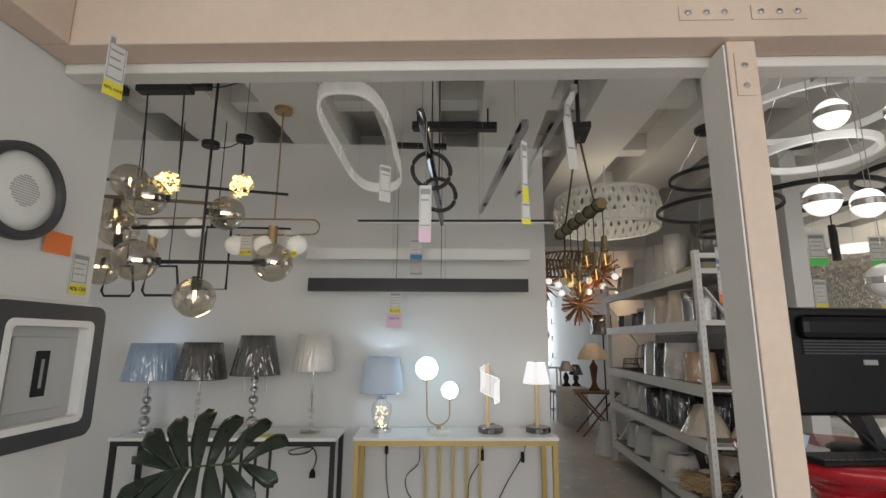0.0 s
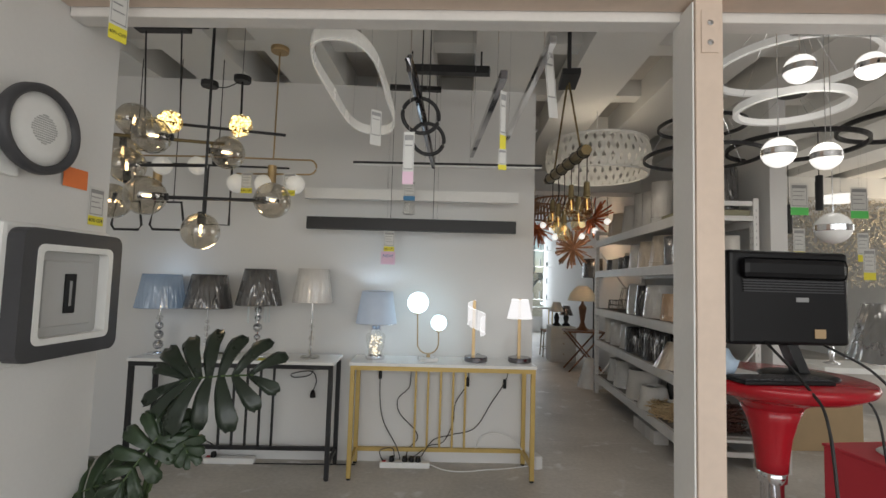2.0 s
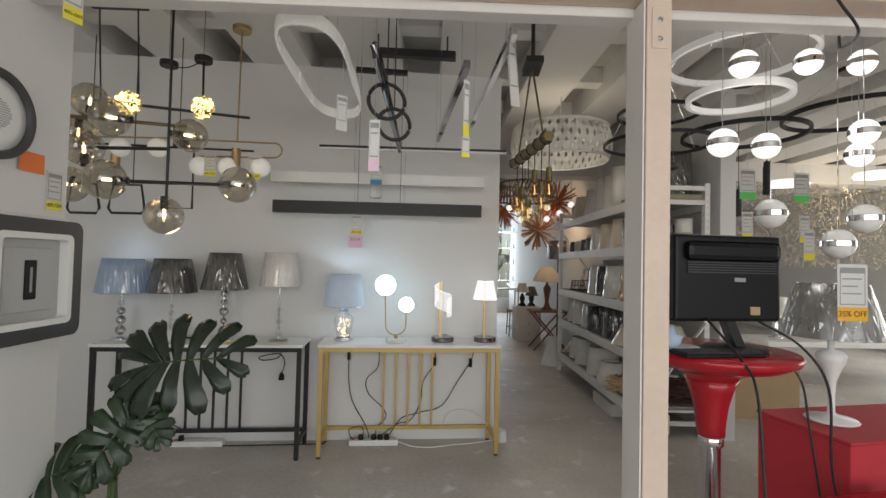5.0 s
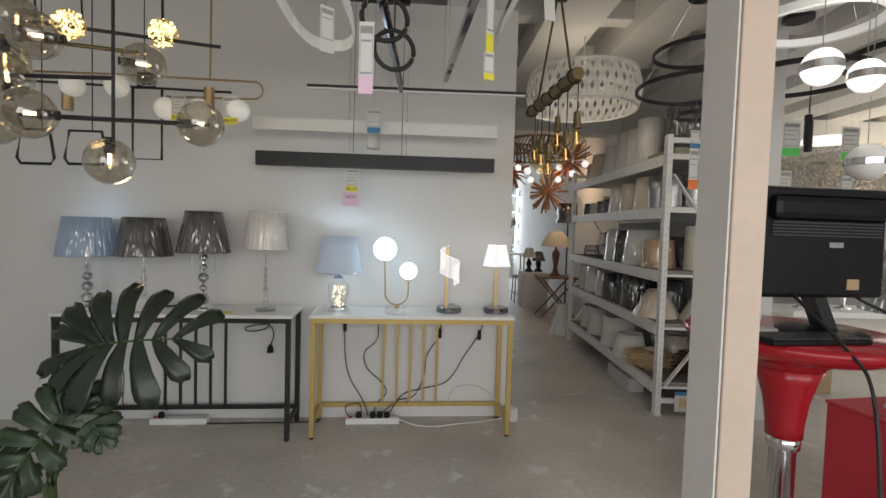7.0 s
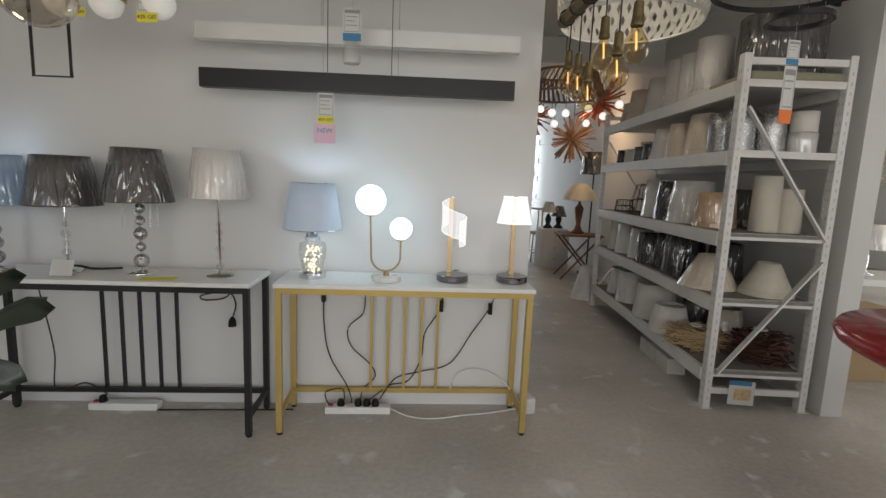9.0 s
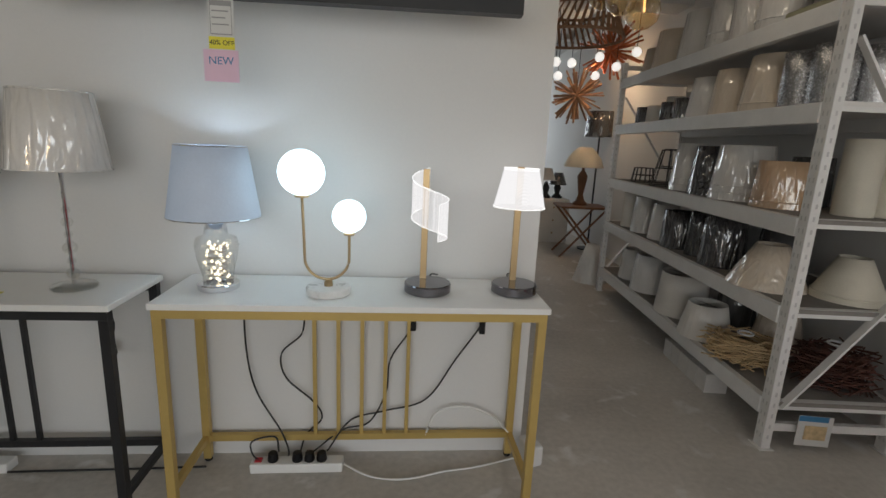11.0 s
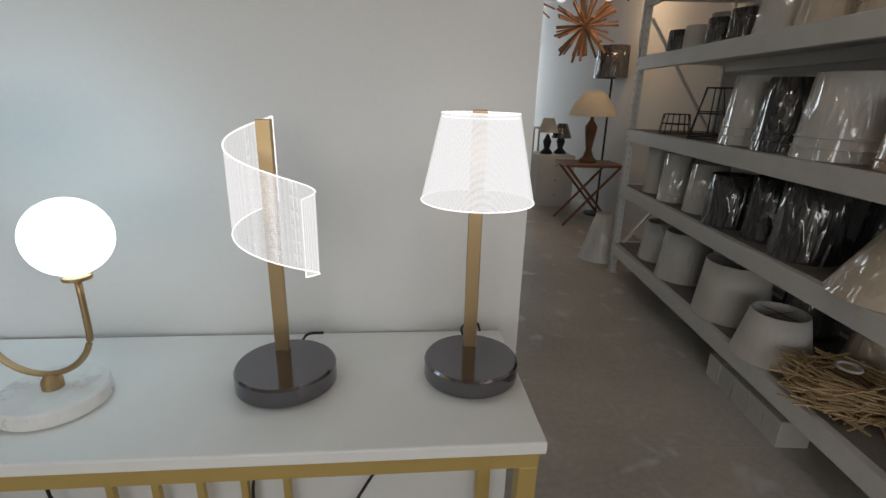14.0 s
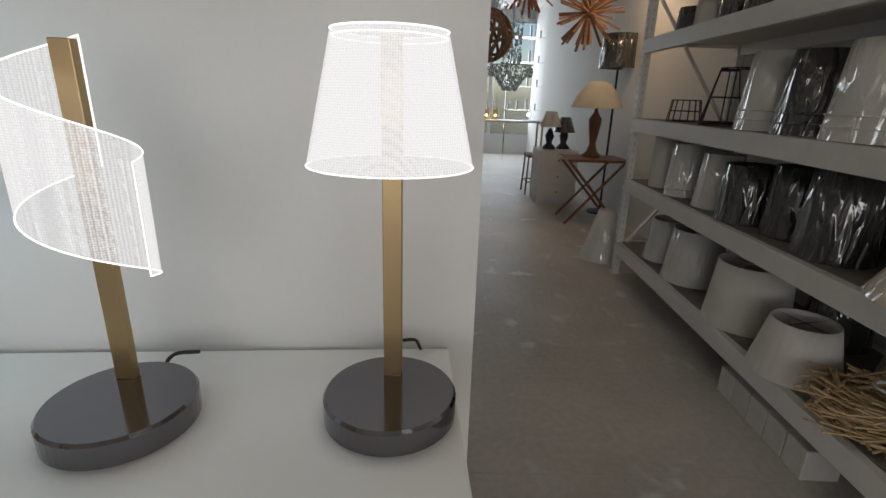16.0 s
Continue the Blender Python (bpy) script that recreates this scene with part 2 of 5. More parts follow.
S_BLUELIT = shade_mat("backlit_blue_grey_shade", (0.24, 0.30, 0.38), glow=(0.40, 0.65, 1.0), power=0.08)

# ---- mesh helpers ----
def part(name, bm, material, parent, label="", smooth=False):
    me = bpy.data.meshes.new(name)
    if smooth:
        for f in bm.faces:
            f.smooth = True
    bm.to_mesh(me)
    bm.free()
    me.materials.append(material)
    ob = new(name, me)
    if parent is not None:
        ob.parent = parent
    if label:
        tagged(ob, label)
    return ob


def thing(name, at, rz=0.0, label="", category="", group="", kind=""):
    ob = new(name)
    ob.empty_display_size = 0.05
    ob.matrix_basis = pose(at[0], at[1], at[2], 0, 0, rz)
    return tagged(ob, label, category, group, kind)


def box(x0, x1, y0, y1, z0, z1, bevel=0.0, bm=None):
    own = bmesh.new()
    bmesh.ops.create_cube(own, size=1.0, matrix=Matrix.LocRotScale(((x0 + x1) / 2, (y0 + y1) / 2, (z0 + z1) / 2), None, (x1 - x0, y1 - y0, z1 - z0)))
    if bevel:
        bmesh.ops.bevel(own, geom=own.edges[:], offset=bevel, segments=2, affect="EDGES", profile=0.5)
    return merge(bm, own)


def merge(bm, own):
    if bm is None:
        return own
    me = bpy.data.meshes.new("tmp")
    own.to_mesh(me)
    own.free()
    bm.from_mesh(me)
    bpy.data.meshes.remove(me)
    return bm


def beam(a, b, w, h, bm=None):
    """A square bar from a to b."""
    a, b = Vector(a), Vector(b)
    own = bmesh.new()
    d = b - a
    m = Matrix.Translation((a + b) / 2) @ d.to_track_quat("Z", "Y").to_matrix().to_4x4() @ Matrix.Diagonal((w, h, d.length, 1))
    bmesh.ops.create_cube(own, size=1.0, matrix=m)
    return merge(bm, own)


def lathe(profile, seg=32, at=(0, 0, 0), bm=None, flute=0.0, flutes=0):
    """Turns (radius, height) pairs round z."""
    bm = bm or bmesh.new()
    rings = []
    for r, z in profile:
        ring = []
        for i in range(seg):
            a = 2 * math.pi * i / seg
            q = r * (1 + (flute * math.cos(a * flutes) if flutes else 0))
            ring.append(bm.verts.new((at[0] + q * math.cos(a), at[1] + q * math.sin(a), at[2] + z)))
        rings.append(ring)
    for p, q in zip(rings, rings[1:]):
        for i in range(seg):
            bm.faces.new((p[i], p[(i + 1) % seg], q[(i + 1) % seg], q[i]))
    for ring, (r, z), flip in ((rings[0], profile[0], True), (rings[-1], profile[-1], False)):
        if r > 1e-4 and profile[0] != profile[-1]:
            bm.faces.new(ring[::-1] if flip else ring)
    return bm


def ball(r, at=(0, 0, 0), seg=24, squash=1.0, bm=None):
    n = max(6, seg // 2)
    prof = [(max(r * math.sin(math.pi * i / n), 0.0002), -r * squash * math.cos(math.pi * i / n)) for i in range(n + 1)]
    return lathe(prof, seg, at, bm)


def tube(points, r, seg=8, closed=False, bm=None):
    bm = bm or bmesh.new()
    pts = [Vector(p) for p in points]
    rings = []
    n = len(pts)
    up = Vector((0, 0, 1))
    for i, p in enumerate(pts):
        a, b = (pts[i - 1], pts[(i + 1) % n]) if closed else (pts[max(i - 1, 0)], pts[min(i + 1, n - 1)])
        d = (b - a).normalized()
        ref = up if abs(d.z) < 0.95 else Vector((1, 0, 0))
        u = d.cross(ref).normalized()
        v = u.cross(d)
        rings.append([bm.verts.new(p + r * (math.cos(2 * math.pi * k / seg) * u + math.sin(2 * math.pi * k / seg) * v)) for k in range(seg)])
    pairs = list(zip(rings, rings[1:])) + ([(rings[-1], rings[0])] if closed else [])
    for p, q in pairs:
        for k in range(seg):
            bm.faces.new((p[k], p[(k + 1) % seg], q[(k + 1) % seg], q[k]))
    if not closed:
        bm.faces.new(rings[0][::-1])
        bm.faces.new(rings[-1])
    return bm


def spline(points, steps=8):
    """A smooth line through the points."""
    p = [Vector(q) for q in points]
    p = [2 * p[0] - p[1]] + p + [2 * p[-1] - p[-2]]
    out = []
    for i in range(1, len(p) - 2):
        for k in range(steps):
            t = k / steps
            a, b, c, d = p[i - 1], p[i], p[i + 1], p[i + 2]
            out.append(0.5 * (2 * b + (c - a) * t + (2 * a - 5 * b + 4 * c - d) * t * t + (3 * b - a - 3 * c + d) * t ** 3))
    out.append(p[-2])
    return out


def text_mesh(body, size, m, parent, pose_m, name="lettering"):
    cu = bpy.data.curves.new("tmp_text", "FONT")
    cu.body, cu.size, cu.extrude = body, size, 0.0004
    cu.align_x, cu.align_y = "CENTER", "CENTER"
    tmp = bpy.data.objects.new("tmp_text", cu)
    me = bpy.data.meshes.new_from_object(tmp)
    bpy.data.objects.remove(tmp)
    me.materials.append(m)
    ob = new(name, me)
    ob.parent = parent
    ob.matrix_basis = pose_m
    return ob


# ---- the setting ----
SLOPE = 0.065
WALL_TURN = math.degrees(math.atan(SLOPE))


def wall_y(x):
    return 3.40 + (x - 0.865) * SLOPE


def structure(name, bm, material, label, category):
    return tagged(part(name, bm, material, None, label), category=category, kind="structure")


structure("floor", box(-3.3, 8.0, -3.1, 12.9, -0.1, 0.0), M_FLOOR, "worn grey concrete floor with pale scuffs", "floor")

# display wall, slightly turned to the rest
w = box(-4.4, 0.0, 0.0, 0.14, 0.0, 2.70)
ob = structure("wall_display", w, M_WALL, "smooth white painted display wall behind the console tables", "wall")
ob.matrix_basis = pose(0.816, 3.397, 0, 0, 0, WALL_TURN)
structure("wall_rack", box(2.515, 2.635, 3.40, 12.8, 0.0, 2.70), M_WALL, "white painted partition wall behind the storage rack", "wall")
structure("wall_west", box(-3.4, -3.2, -3.1, 12.9, 0.0, 3.0), M_WALL, "plain white side wall", "wall")
w = box(-3.2, 0.2, 12.8, 12.95, 0, 3.0)
box(3.2, 8.0, 12.8, 12.95, 0, 3.0, bm=w)
box(0.2, 3.2, 12.8, 12.95, 2.5, 3.0, bm=w)
box(0.2, 3.2, 12.8, 12.95, 0, 0.4, bm=w)
structure("wall_north", w, M_WALL, "far white wall with a bright window opening", "wall")
# unseen front wall, its bay invented to let the fill and sky in
w = box(-3.2, -2.6, -3.25, -3.1, 0, 3.0)
box(5.6, 8.0, -3.25, -3.1, 0, 3.0, bm=w)
box(-2.6, 5.6, -3.25, -3.1, 2.6, 3.0, bm=w)
structure("wall_south", w, M_WALL, "unseen front wall, added with a wide bay for the fill light", "wall")
# east wall out of view; its opening is made up for the side fill
w = box(8.0, 8.15, -3.1, 2.4, 0, 3.0)
box(8.0, 8.15, 7.6, 12.9, 0, 3.0, bm=w)
box(8.0, 8.15, 2.4, 7.6, 2.6, 3.0, bm=w)
box(8.0, 8.15, 2.4, 7.6, 0, 0.4, bm=w)
structure("wall_east", w, M_WALL, "unseen far side wall, added with an opening for the side fill", "wall")

# ribbed ceiling: flat soffits with long recessed troughs
w = bmesh.new()
PITCH, TROUGH, RISE = 0.67, 0.27, 0.22
k = -6
edges = []
while True:
    c = 0.21 + PITCH * k
    if c > 8.2:
        break
    edges.append(c)
    k += 1
for c in edges:
    box(c + TROUGH / 2, c + PITCH - TROUGH / 2, -3.2, 12.9, 2.70, 2.70 + RISE, bm=w)
    for yy in (-2.4, -0.9, 0.6, 2.0, 2.83, 3.65, 4.5, 6.0, 7.5, 9.0, 10.5):
        box(c - TROUGH / 2, c + TROUGH / 2, yy, yy + 0.14, 2.79, 2.70 + RISE, bm=w)
structure("ceiling", w, M_CEIL, "white ribbed ceiling with recessed grey troughs", "ceiling")
structure("ceiling_upper", box(-3.4, 8.2, -3.25, 12.95, 2.70 + RISE, 3.15), M_TROUGH, "raw grey slab inside the ceiling troughs", "ceiling")
structure("trim_beam", box(0.88, 8.0, 5.9, 6.2, 2.45, 2.70), M_CEIL, "dropped ceiling beam", "beam")

# timber frame that the camera looks through
f = thing("timber_frame", (0, 0, 0), 0, "pale pine portal frame with bolted steel plates", "frame", kind="structure")
part("post", box(0.96, 1.04, 1.28, 1.42, 0, 2.14, 0.004), M_PINE, f)
# light falling on the post's left face, put into a paler thin sheet
part("post_lit_side", box(0.952, 0.957, 1.285, 1.415, 0, 2.13), M_WHITEWOOD, f, "pale sheet on the post's side, standing in for light on it")
part("lintel", box(-1.028, 8.0, 1.26, 1.36, 2.14, 2.42, 0.004), M_PINE, f)
part("ledge", box(-1.028, 8.0, 1.363, 1.43, 2.11, 2.22, 0.004), M_WHITEWOOD, f)
part("soffit_board", box(-1.028, -0.93, 0.20, 1.258, 2.14, 2.42, 0.004), M_PINE, f)
for px in (0.90, 1.10):
    plate = part("bolt_plate", box(px - 0.075, px + 0.075, 1.256, 1.259, 2.19, 2.235, 0.001), M_PINE, f)
    for dx in (-0.05, 0.0, 0.05):
        part("bolt", lathe([(0.009, 0), (0.009, 0.004), (0.004, 0.008), (0.0003, 0.008)], 10), M_CHROME, plate).matrix_basis = pose(px + dx, 1.256, 2.212, 90)
plate = part("bolt_plate", box(0.975, 1.025, 1.276, 1.279, 1.97, 2.10, 0.001), M_PINE, f)
for dz in (2.0, 2.06):
    part("bolt", lathe([(0.009, 0), (0.009, 0.004), (0.004, 0.008), (0.0003, 0.008)], 10), M_CHROME, plate).matrix_basis = pose(1.0, 1.276, dz, 90)

w = box(-1.16, -1.03, 0.20, 1.60, 0, 2.70)
structure("wall_lamps", w, M_WALL, "white side wall carrying outdoor wall lamps", "wall")

# ---- console tables ----
def console_table(at, rz, length, depth, metal, bars, label):
    t = thing("console_table", at, rz, label, "table", "console tables along the wall")
    part("tabletop", box(-0.008, length + 0.008, -0.008, depth, 0.718, 0.738, 0.003), M_TOP, t, "white laminate top")
    s = 0.028
    part("top_frame", box(0, length, 0, s, 0.690, 0.718, bm=box(0, length, depth - s - 0.01, depth - 0.01, 0.690, 0.718)), metal, t)
    for x in (0.0, length - s):
        for y in (0.0, depth - s - 0.01):
            leg = part("leg", box(x, x + s, y, y + s, 0.012, 0.690, 0.002), metal, t)
            part("foot", lathe([(0.013, 0), (0.015, 0.004), (0.012, 0.012)], 12, (x + s / 2, y + s / 2, 0)), M_BLACKPL, leg)
        part("side_rail", box(x + 0.004, x + s - 0.004, s, depth - s - 0.01, 0.085, 0.110), metal, t)
    yb = depth - s - 0.008
    part("back_rail", box(s, length - s, yb, yb + 0.022, 0.085, 0.110), metal, t)
    for u in bars:
        part("bar", box(u - 0.007, u + 0.007, yb + 0.003, yb + 0.018, 0.110, 0.690), metal, t)
    return t


console_table((-0.404, 2.978, 0), 4.1, 1.20, 0.325, M_GOLD, [0.42, 0.508, 0.596, 0.684, 0.77], "gold-framed console table with a white top")
console_table((-1.782, 2.858, 0), 4.1, 1.275, 0.325, M_BLACK, [0.46, 0.55, 0.64, 0.73, 0.82], "black-framed console table with a white top")
TT = 0.738

# ---- table lamps on the gold console ----
def shade_mesh(r0, r1, h, flute=0.0, flutes=0, seg=48, thick=0.004):
    prof = [(r0, 0), (r0 * 0.7 + r1 * 0.3, h * 0.3), (r0 * 0.4 + r1 * 0.6, h * 0.6), (r1, h), (r1 - thick, h), (r0 * 0.4 + r1 * 0.6 - thick, h * 0.6), (r0 - thick, 0.0), (r0, 0)]
    return lathe(prof, seg, flute=flute, flutes=flutes)


def tube_cord(name, pts, r=0.0035, m=None, label="thin black power cord", steps=8):
    ob = part(name, tube(spline(pts, steps), r, 6), m or M_CORD, None, label, True)
    return tagged(ob, label, "cord")


def acrylic_lamp(x, y):
    t = thing("table_lamp", (x, y, TT), 0, "lit acrylic-shade table lamp on a gunmetal base", "lamp", "table lamps on the gold console")
    part("base", lathe([(0.073, 0), (0.078, 0.004), (0.078, 0.030), (0.075, 0.034), (0.0003, 0.034)], 48), M_GUN, t, "polished gunmetal disc")
    part("stem", box(-0.011, 0.011, 0.03, 0.044, 0.034, 0.43, 0.001), M_BRASS, t, "flat brushed brass stem")
    sh = part("shade", shade_mesh(0.087, 0.058, 0.130, seg=64, thick=0.003), M_ACR, t, "glowing dotted clear acrylic shade", True)
    sh.location = (0, 0.02, 0.296)
    for r, z in ((0.087, 0.0), (0.058, 0.130), (0.0565, 0.124)):
        part("rim", tube([(r * math.cos(a * math.pi / 32), r * math.sin(a * math.pi / 32), z) for a in range(64)], 0.0008, 6, True), M_ACRRIM, sh)
    t2 = part("cable", tube(spline([(0, 0.07, 0.012), (-0.01, 0.10, 0.035), (0.02, 0.13, 0.03), (0.03, 0.15, 0.004)]), 0.0025, 6), M_CORD, t)
    return t


acrylic_lamp(0.706, 3.226)
point_lamp("acrylic_light", (0.706, 3.23, 1.10), 0.10, (1.0, 0.97, 0.92), 0.05)


def ribbon_lamp(x, y):
    t = thing("table_lamp", (x, y, TT), 0, "lit acrylic ribbon table lamp on a gunmetal base", "lamp", "table lamps on the gold console")
    part("base", lathe([(0.074, 0), (0.079, 0.004), (0.079, 0.030), (0.076, 0.034), (0.0003, 0.034)], 48), M_GUN, t, "polished gunmetal disc")
    part("stem", box(-0.028, -0.006, 0.035, 0.047, 0.034, 0.41, 0.001), M_BRASS, t, "flat brushed brass stem")
    bm = bmesh.new()
    cols, N = [], 48
    for i in range(N + 1):
        s = i / N
        a = radians(95 + 325 * s)
        r = 0.061
        top = 0.414 - 0.122 * s
        cx, cy = -0.001 + r * math.cos(a), 0.005 + r * 0.72 * math.sin(a)
        cols.append([bm.verts.new((cx, cy, top - 0.128 * j / 6)) for j in range(7)])
    for p, q in zip(cols, cols[1:]):
        for j in range(6):
            bm.faces.new((p[j], p[j + 1], q[j + 1], q[j]))
    edge = [[tuple(c[0].co) for c in cols], [tuple(c[-1].co) for c in cols], [tuple(v.co) for v in cols[0]], [tuple(v.co) for v in cols[-1]]]
    bmesh.ops.solidify(bm, geom=bm.faces[:], thickness=0.002)
    rib = part("ribbon", bm, M_ACR, t, "glowing dotted spiral acrylic sheet", True)
    for e in edge:
        part("rim", tube(e, 0.0008, 6), M_ACRRIM, rib)
    part("cable", tube(spline([(0.0, 0.07, 0.012), (0.01, 0.09, 0.035), (0.035, 0.11, 0.03)]), 0.0025, 6), M_CORD, t)


ribbon_lamp(0.406, 3.198)
point_lamp("ribbon_light", (0.395, 3.15, 1.02), 0.10, (1.0, 0.97, 0.92), 0.05)


def globe_lamp(x, y):
    t = thing("table_lamp", (x, y, TT), 4, "two-globe lit table lamp with brass arms on marble", "lamp", "table lamps on the gold console")
    part("base", lathe([(0.066, 0), (0.071, 0.003), (0.071, 0.022), (0.068, 0.026), (0.0003, 0.026)], 40), M_MARBLE, t, "white marble disc")
    part("hub", lathe([(0.014, 0.026), (0.014, 0.038), (0.008, 0.048), (0.0003, 0.048)], 16), M_BRASS, t)
    pts = [(-0.080, 0, 0.315), (-0.076, 0, 0.20)] + [(-0.004 + 0.070 * math.cos(a), 0, 0.118 + 0.07 * math.sin(a)) for a in [math.pi + i * math.pi / 10 for i in range(11)]] + [(0.066, 0, 0.20)]
    part("arm", tube(spline(pts, 3), 0.0045, 8), M_BRASS, t, "bent brass tube", True)
    part("globe", ball(0.071, (-0.080, 0, 0.388), 32), M_OPAL, t, "large lit opal globe", True)
    part("globe", ball(0.053, (0.066, 0, 0.256), 32), M_OPAL, t, "small lit opal globe", True)
    for gx, gz, gr in ((-0.080, 0.316, 0.022), (0.066, 0.200, 0.018)):
        part("cup", lathe([(gr, 0), (gr, 0.005), (gr - 0.003, 0.007)], 20, (gx, 0, gz - 0.004)), M_BRASS, t)


globe_lamp(0.084, 3.135)


def jar_lamp(x, y):
    t = thing("table_lamp", (x, y, TT), 0, "glass jar table lamp with fairy lights and a grey shade", "lamp", "table lamps on the gold console")
    part("base", lathe([(0.062, 0), (0.064, 0.003), (0.064, 0.018), (0.060, 0.022), (0.0003, 0.022)], 36), M_CHROME, t, "silver foot")
    part("jar", lathe([(0.045, 0.022), (0.048, 0.05), (0.062, 0.11), (0.066, 0.145), (0.060, 0.168), (0.036, 0.178), (0.034, 0.20)], 36), M_THIN, t, "clear glass jar", True)
    bm = bmesh.new()
    rnd = random.Random(4)
    for i in range(55):
        a, z = rnd.uniform(0, 6.28), rnd.uniform(0.03, 0.15)
        r = rnd.uniform(0.01, 0.042)
        ball(rnd.choice((0.0025, 0.004, 0.005)), (r * math.cos(a), r * math.sin(a), z), 6, bm=bm)
    tagged(part("fairy_lights", bm, M_FAIRYW, t, "warm white fairy lights"), kind="stuff")
    part("wire", tube([(0.03 * math.cos(i * 0.7), 0.03 * math.sin(i * 0.7), 0.03 + i * 0.0022) for i in range(55)], 0.001, 5), M_ANTIQUE, t)
    part("neck", lathe([(0.034, 0.2), (0.03, 0.215), (0.012, 0.235), (0.012, 0.29)], 24), M_CHROME, t)
    sh = part("shade", shade_mesh(0.139, 0.104, 0.222), S_GREYLIT, t, "grey linen drum shade glowing softly", True)
    sh.location = (0, 0, 0.236)
    for r, z in ((0.1395, 0.002), (0.1045, 0.22)):
        part("rim", tube([(r * math.cos(i * math.pi / 24), r * math.sin(i * math.pi / 24), z) for i in range(48)], 0.0018, 6, True), M_CHROME, sh)
    part("bulb", ball(0.028, (0, 0, 0.33), 16), M_OPAL, t, "lit bulb", True)


jar_lamp(-0.277, 3.15)
point_lamp("jar_light", (-0.277, 3.15, TT + 0.40), 1.1, (0.60, 0.82, 1.0), 0.02)

# ---- crystal lamps on the black console ----
def crystal_lamp(x, y, r0, r1, z0, h, m, seed, chain, label):
    t = thing("table_lamp", (x, y, TT), seed * 40, label, "lamp", "crystal table lamps on the black console")
    part("base", lathe([(0.062, 0), (0.064, 0.004), (0.058, 0.012), (0.030, 0.018), (0.0003, 0.020)], 32), M_CHROME if chain != 2 else M_THIN, t, "round chrome foot", True)
    part("stem", lathe([(0.006, 0.015), (0.006, z0 - TT + 0.06)], 10), M_CHROME, t)
    sizes = {0: [0.032, 0.030, 0.026, 0.021], 1: [0.016, 0.02, 0.014, 0.02, 0.014], 2: [0.018, 0.012, 0.02, 0.012, 0.016, 0.012], 3: [0.034, 0.022, 0.03, 0.022, 0.024]}[chain]
    z = 0.028
    for s in sizes:
        part("crystal_ball", ball(s, (0, 0, z + s), 14), M_SILVER if chain in (0, 3) and s > 0.021 else M_THIN, t, "faceted crystal ball")
        z += 2 * s + (0.010 if chain else 0.004)
    if chain == 3:
        for i in range(7):
            a = i * 0.9
            bm = bmesh.new()
            for j in range(9):
                ball(0.005, (0.07 * math.cos(a), 0.07 * math.sin(a), z0 - TT - 0.01 - j * 0.013), 6, bm=bm)
            part("bead_strand", bm, M_CRYSTALW, t)
    sh = part("shade", shade_mesh(r0, r1, h, flute=0.012, flutes=24, seg=96), m, t, "pleated shade still wrapped in clear film", True)
    sh.location = (0, 0, z0 - TT)
    for r, zz in ((r0, 0.0), (r1, h)):
        part("rim", tube([(r * math.cos(i * math.pi / 20), r * math.sin(i * math.pi / 20), zz) for i in range(40)], 0.003, 6, True), m, sh)
    return t


crystal_lamp(-1.72, 3.05, 0.155, 0.118, 1.045, 0.22, S_BLUELIT, 0, 0, "crystal-ball table lamp with a lit blue-grey shade")
crystal_lamp(-1.40, 3.06, 0.153, 0.110, 1.052, 0.22, S_CHAR, 1, 1, "slim crystal table lamp with a wrapped charcoal shade")
crystal_lamp(-1.065, 3.08, 0.148, 0.100, 1.08, 0.238, S_CHAR, 2, 3, "beaded crystal table lamp with a wrapped dark shade")
crystal_lamp(-0.705, 3.10, 0.132, 0.100, 1.108, 0.222, S_WHITE, 3, 2, "clear crystal table lamp with a wrapped white shade")
point_lamp("blue_lamp_light", (-1.72, 3.05, 1.28), 0.4, (0.55, 0.75, 1.0), 0.03)

# ---- storage rack with lampshades ----
RACK = Matrix.Translation((1.878, 3.45, 0)) @ pose(0, 0, 0, 0, 0, -1.4)
RL, RD, RH = 2.36, 0.58, 1.95
LEVELS = [0.228, 0.643, 1.013, 1.458, 1.823]
rack = tagged(new("storage_rack"), "white slotted steel storage rack crowded with lampshades", "rack")
rack.matrix_basis = RACK
for ux in (0, RD - 0.04):
    for vy in (0, RL - 0.055):
        up = part("upright", box(ux, ux + 0.04, vy, vy + 0.055, 0, RH, 0.003), M_RACK, rack)
        slots = bmesh.new()
        z = 0.05
        while z < RH - 0.05:
            for o in (0.014, 0.036):
                box(ux - 0.0012, ux, vy + o, vy + o + 0.006, z, z + 0.018, bm=slots)
            box(ux + 0.016, ux + 0.024, vy - 0.0012, vy, z, z + 0.018, bm=slots)
            z += 0.05
        tagged(part("slot", slots, M_SLOT, up), kind="stuff")
        part("foot_plate", box(ux - 0.012, ux + 0.052, vy - 0.012, vy + 0.067, 0, 0.004), M_RACK, up)
for z in LEVELS:
    for ux in (-0.006, RD - 0.034):
        part("beam", box(ux, ux + 0.035, 0.055, RL - 0.055, z - 0.082, z - 0.005, 0.003), M_RACK, rack)
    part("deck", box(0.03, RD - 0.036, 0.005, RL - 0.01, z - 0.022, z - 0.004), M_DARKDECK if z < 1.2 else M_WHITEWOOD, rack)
    for vy in (0.008, RL - 0.04):
        part("side_rail", box(0.04, RD - 0.04, vy, vy + 0.03, z - 0.04, z - 0.003), M_RACK, rack)
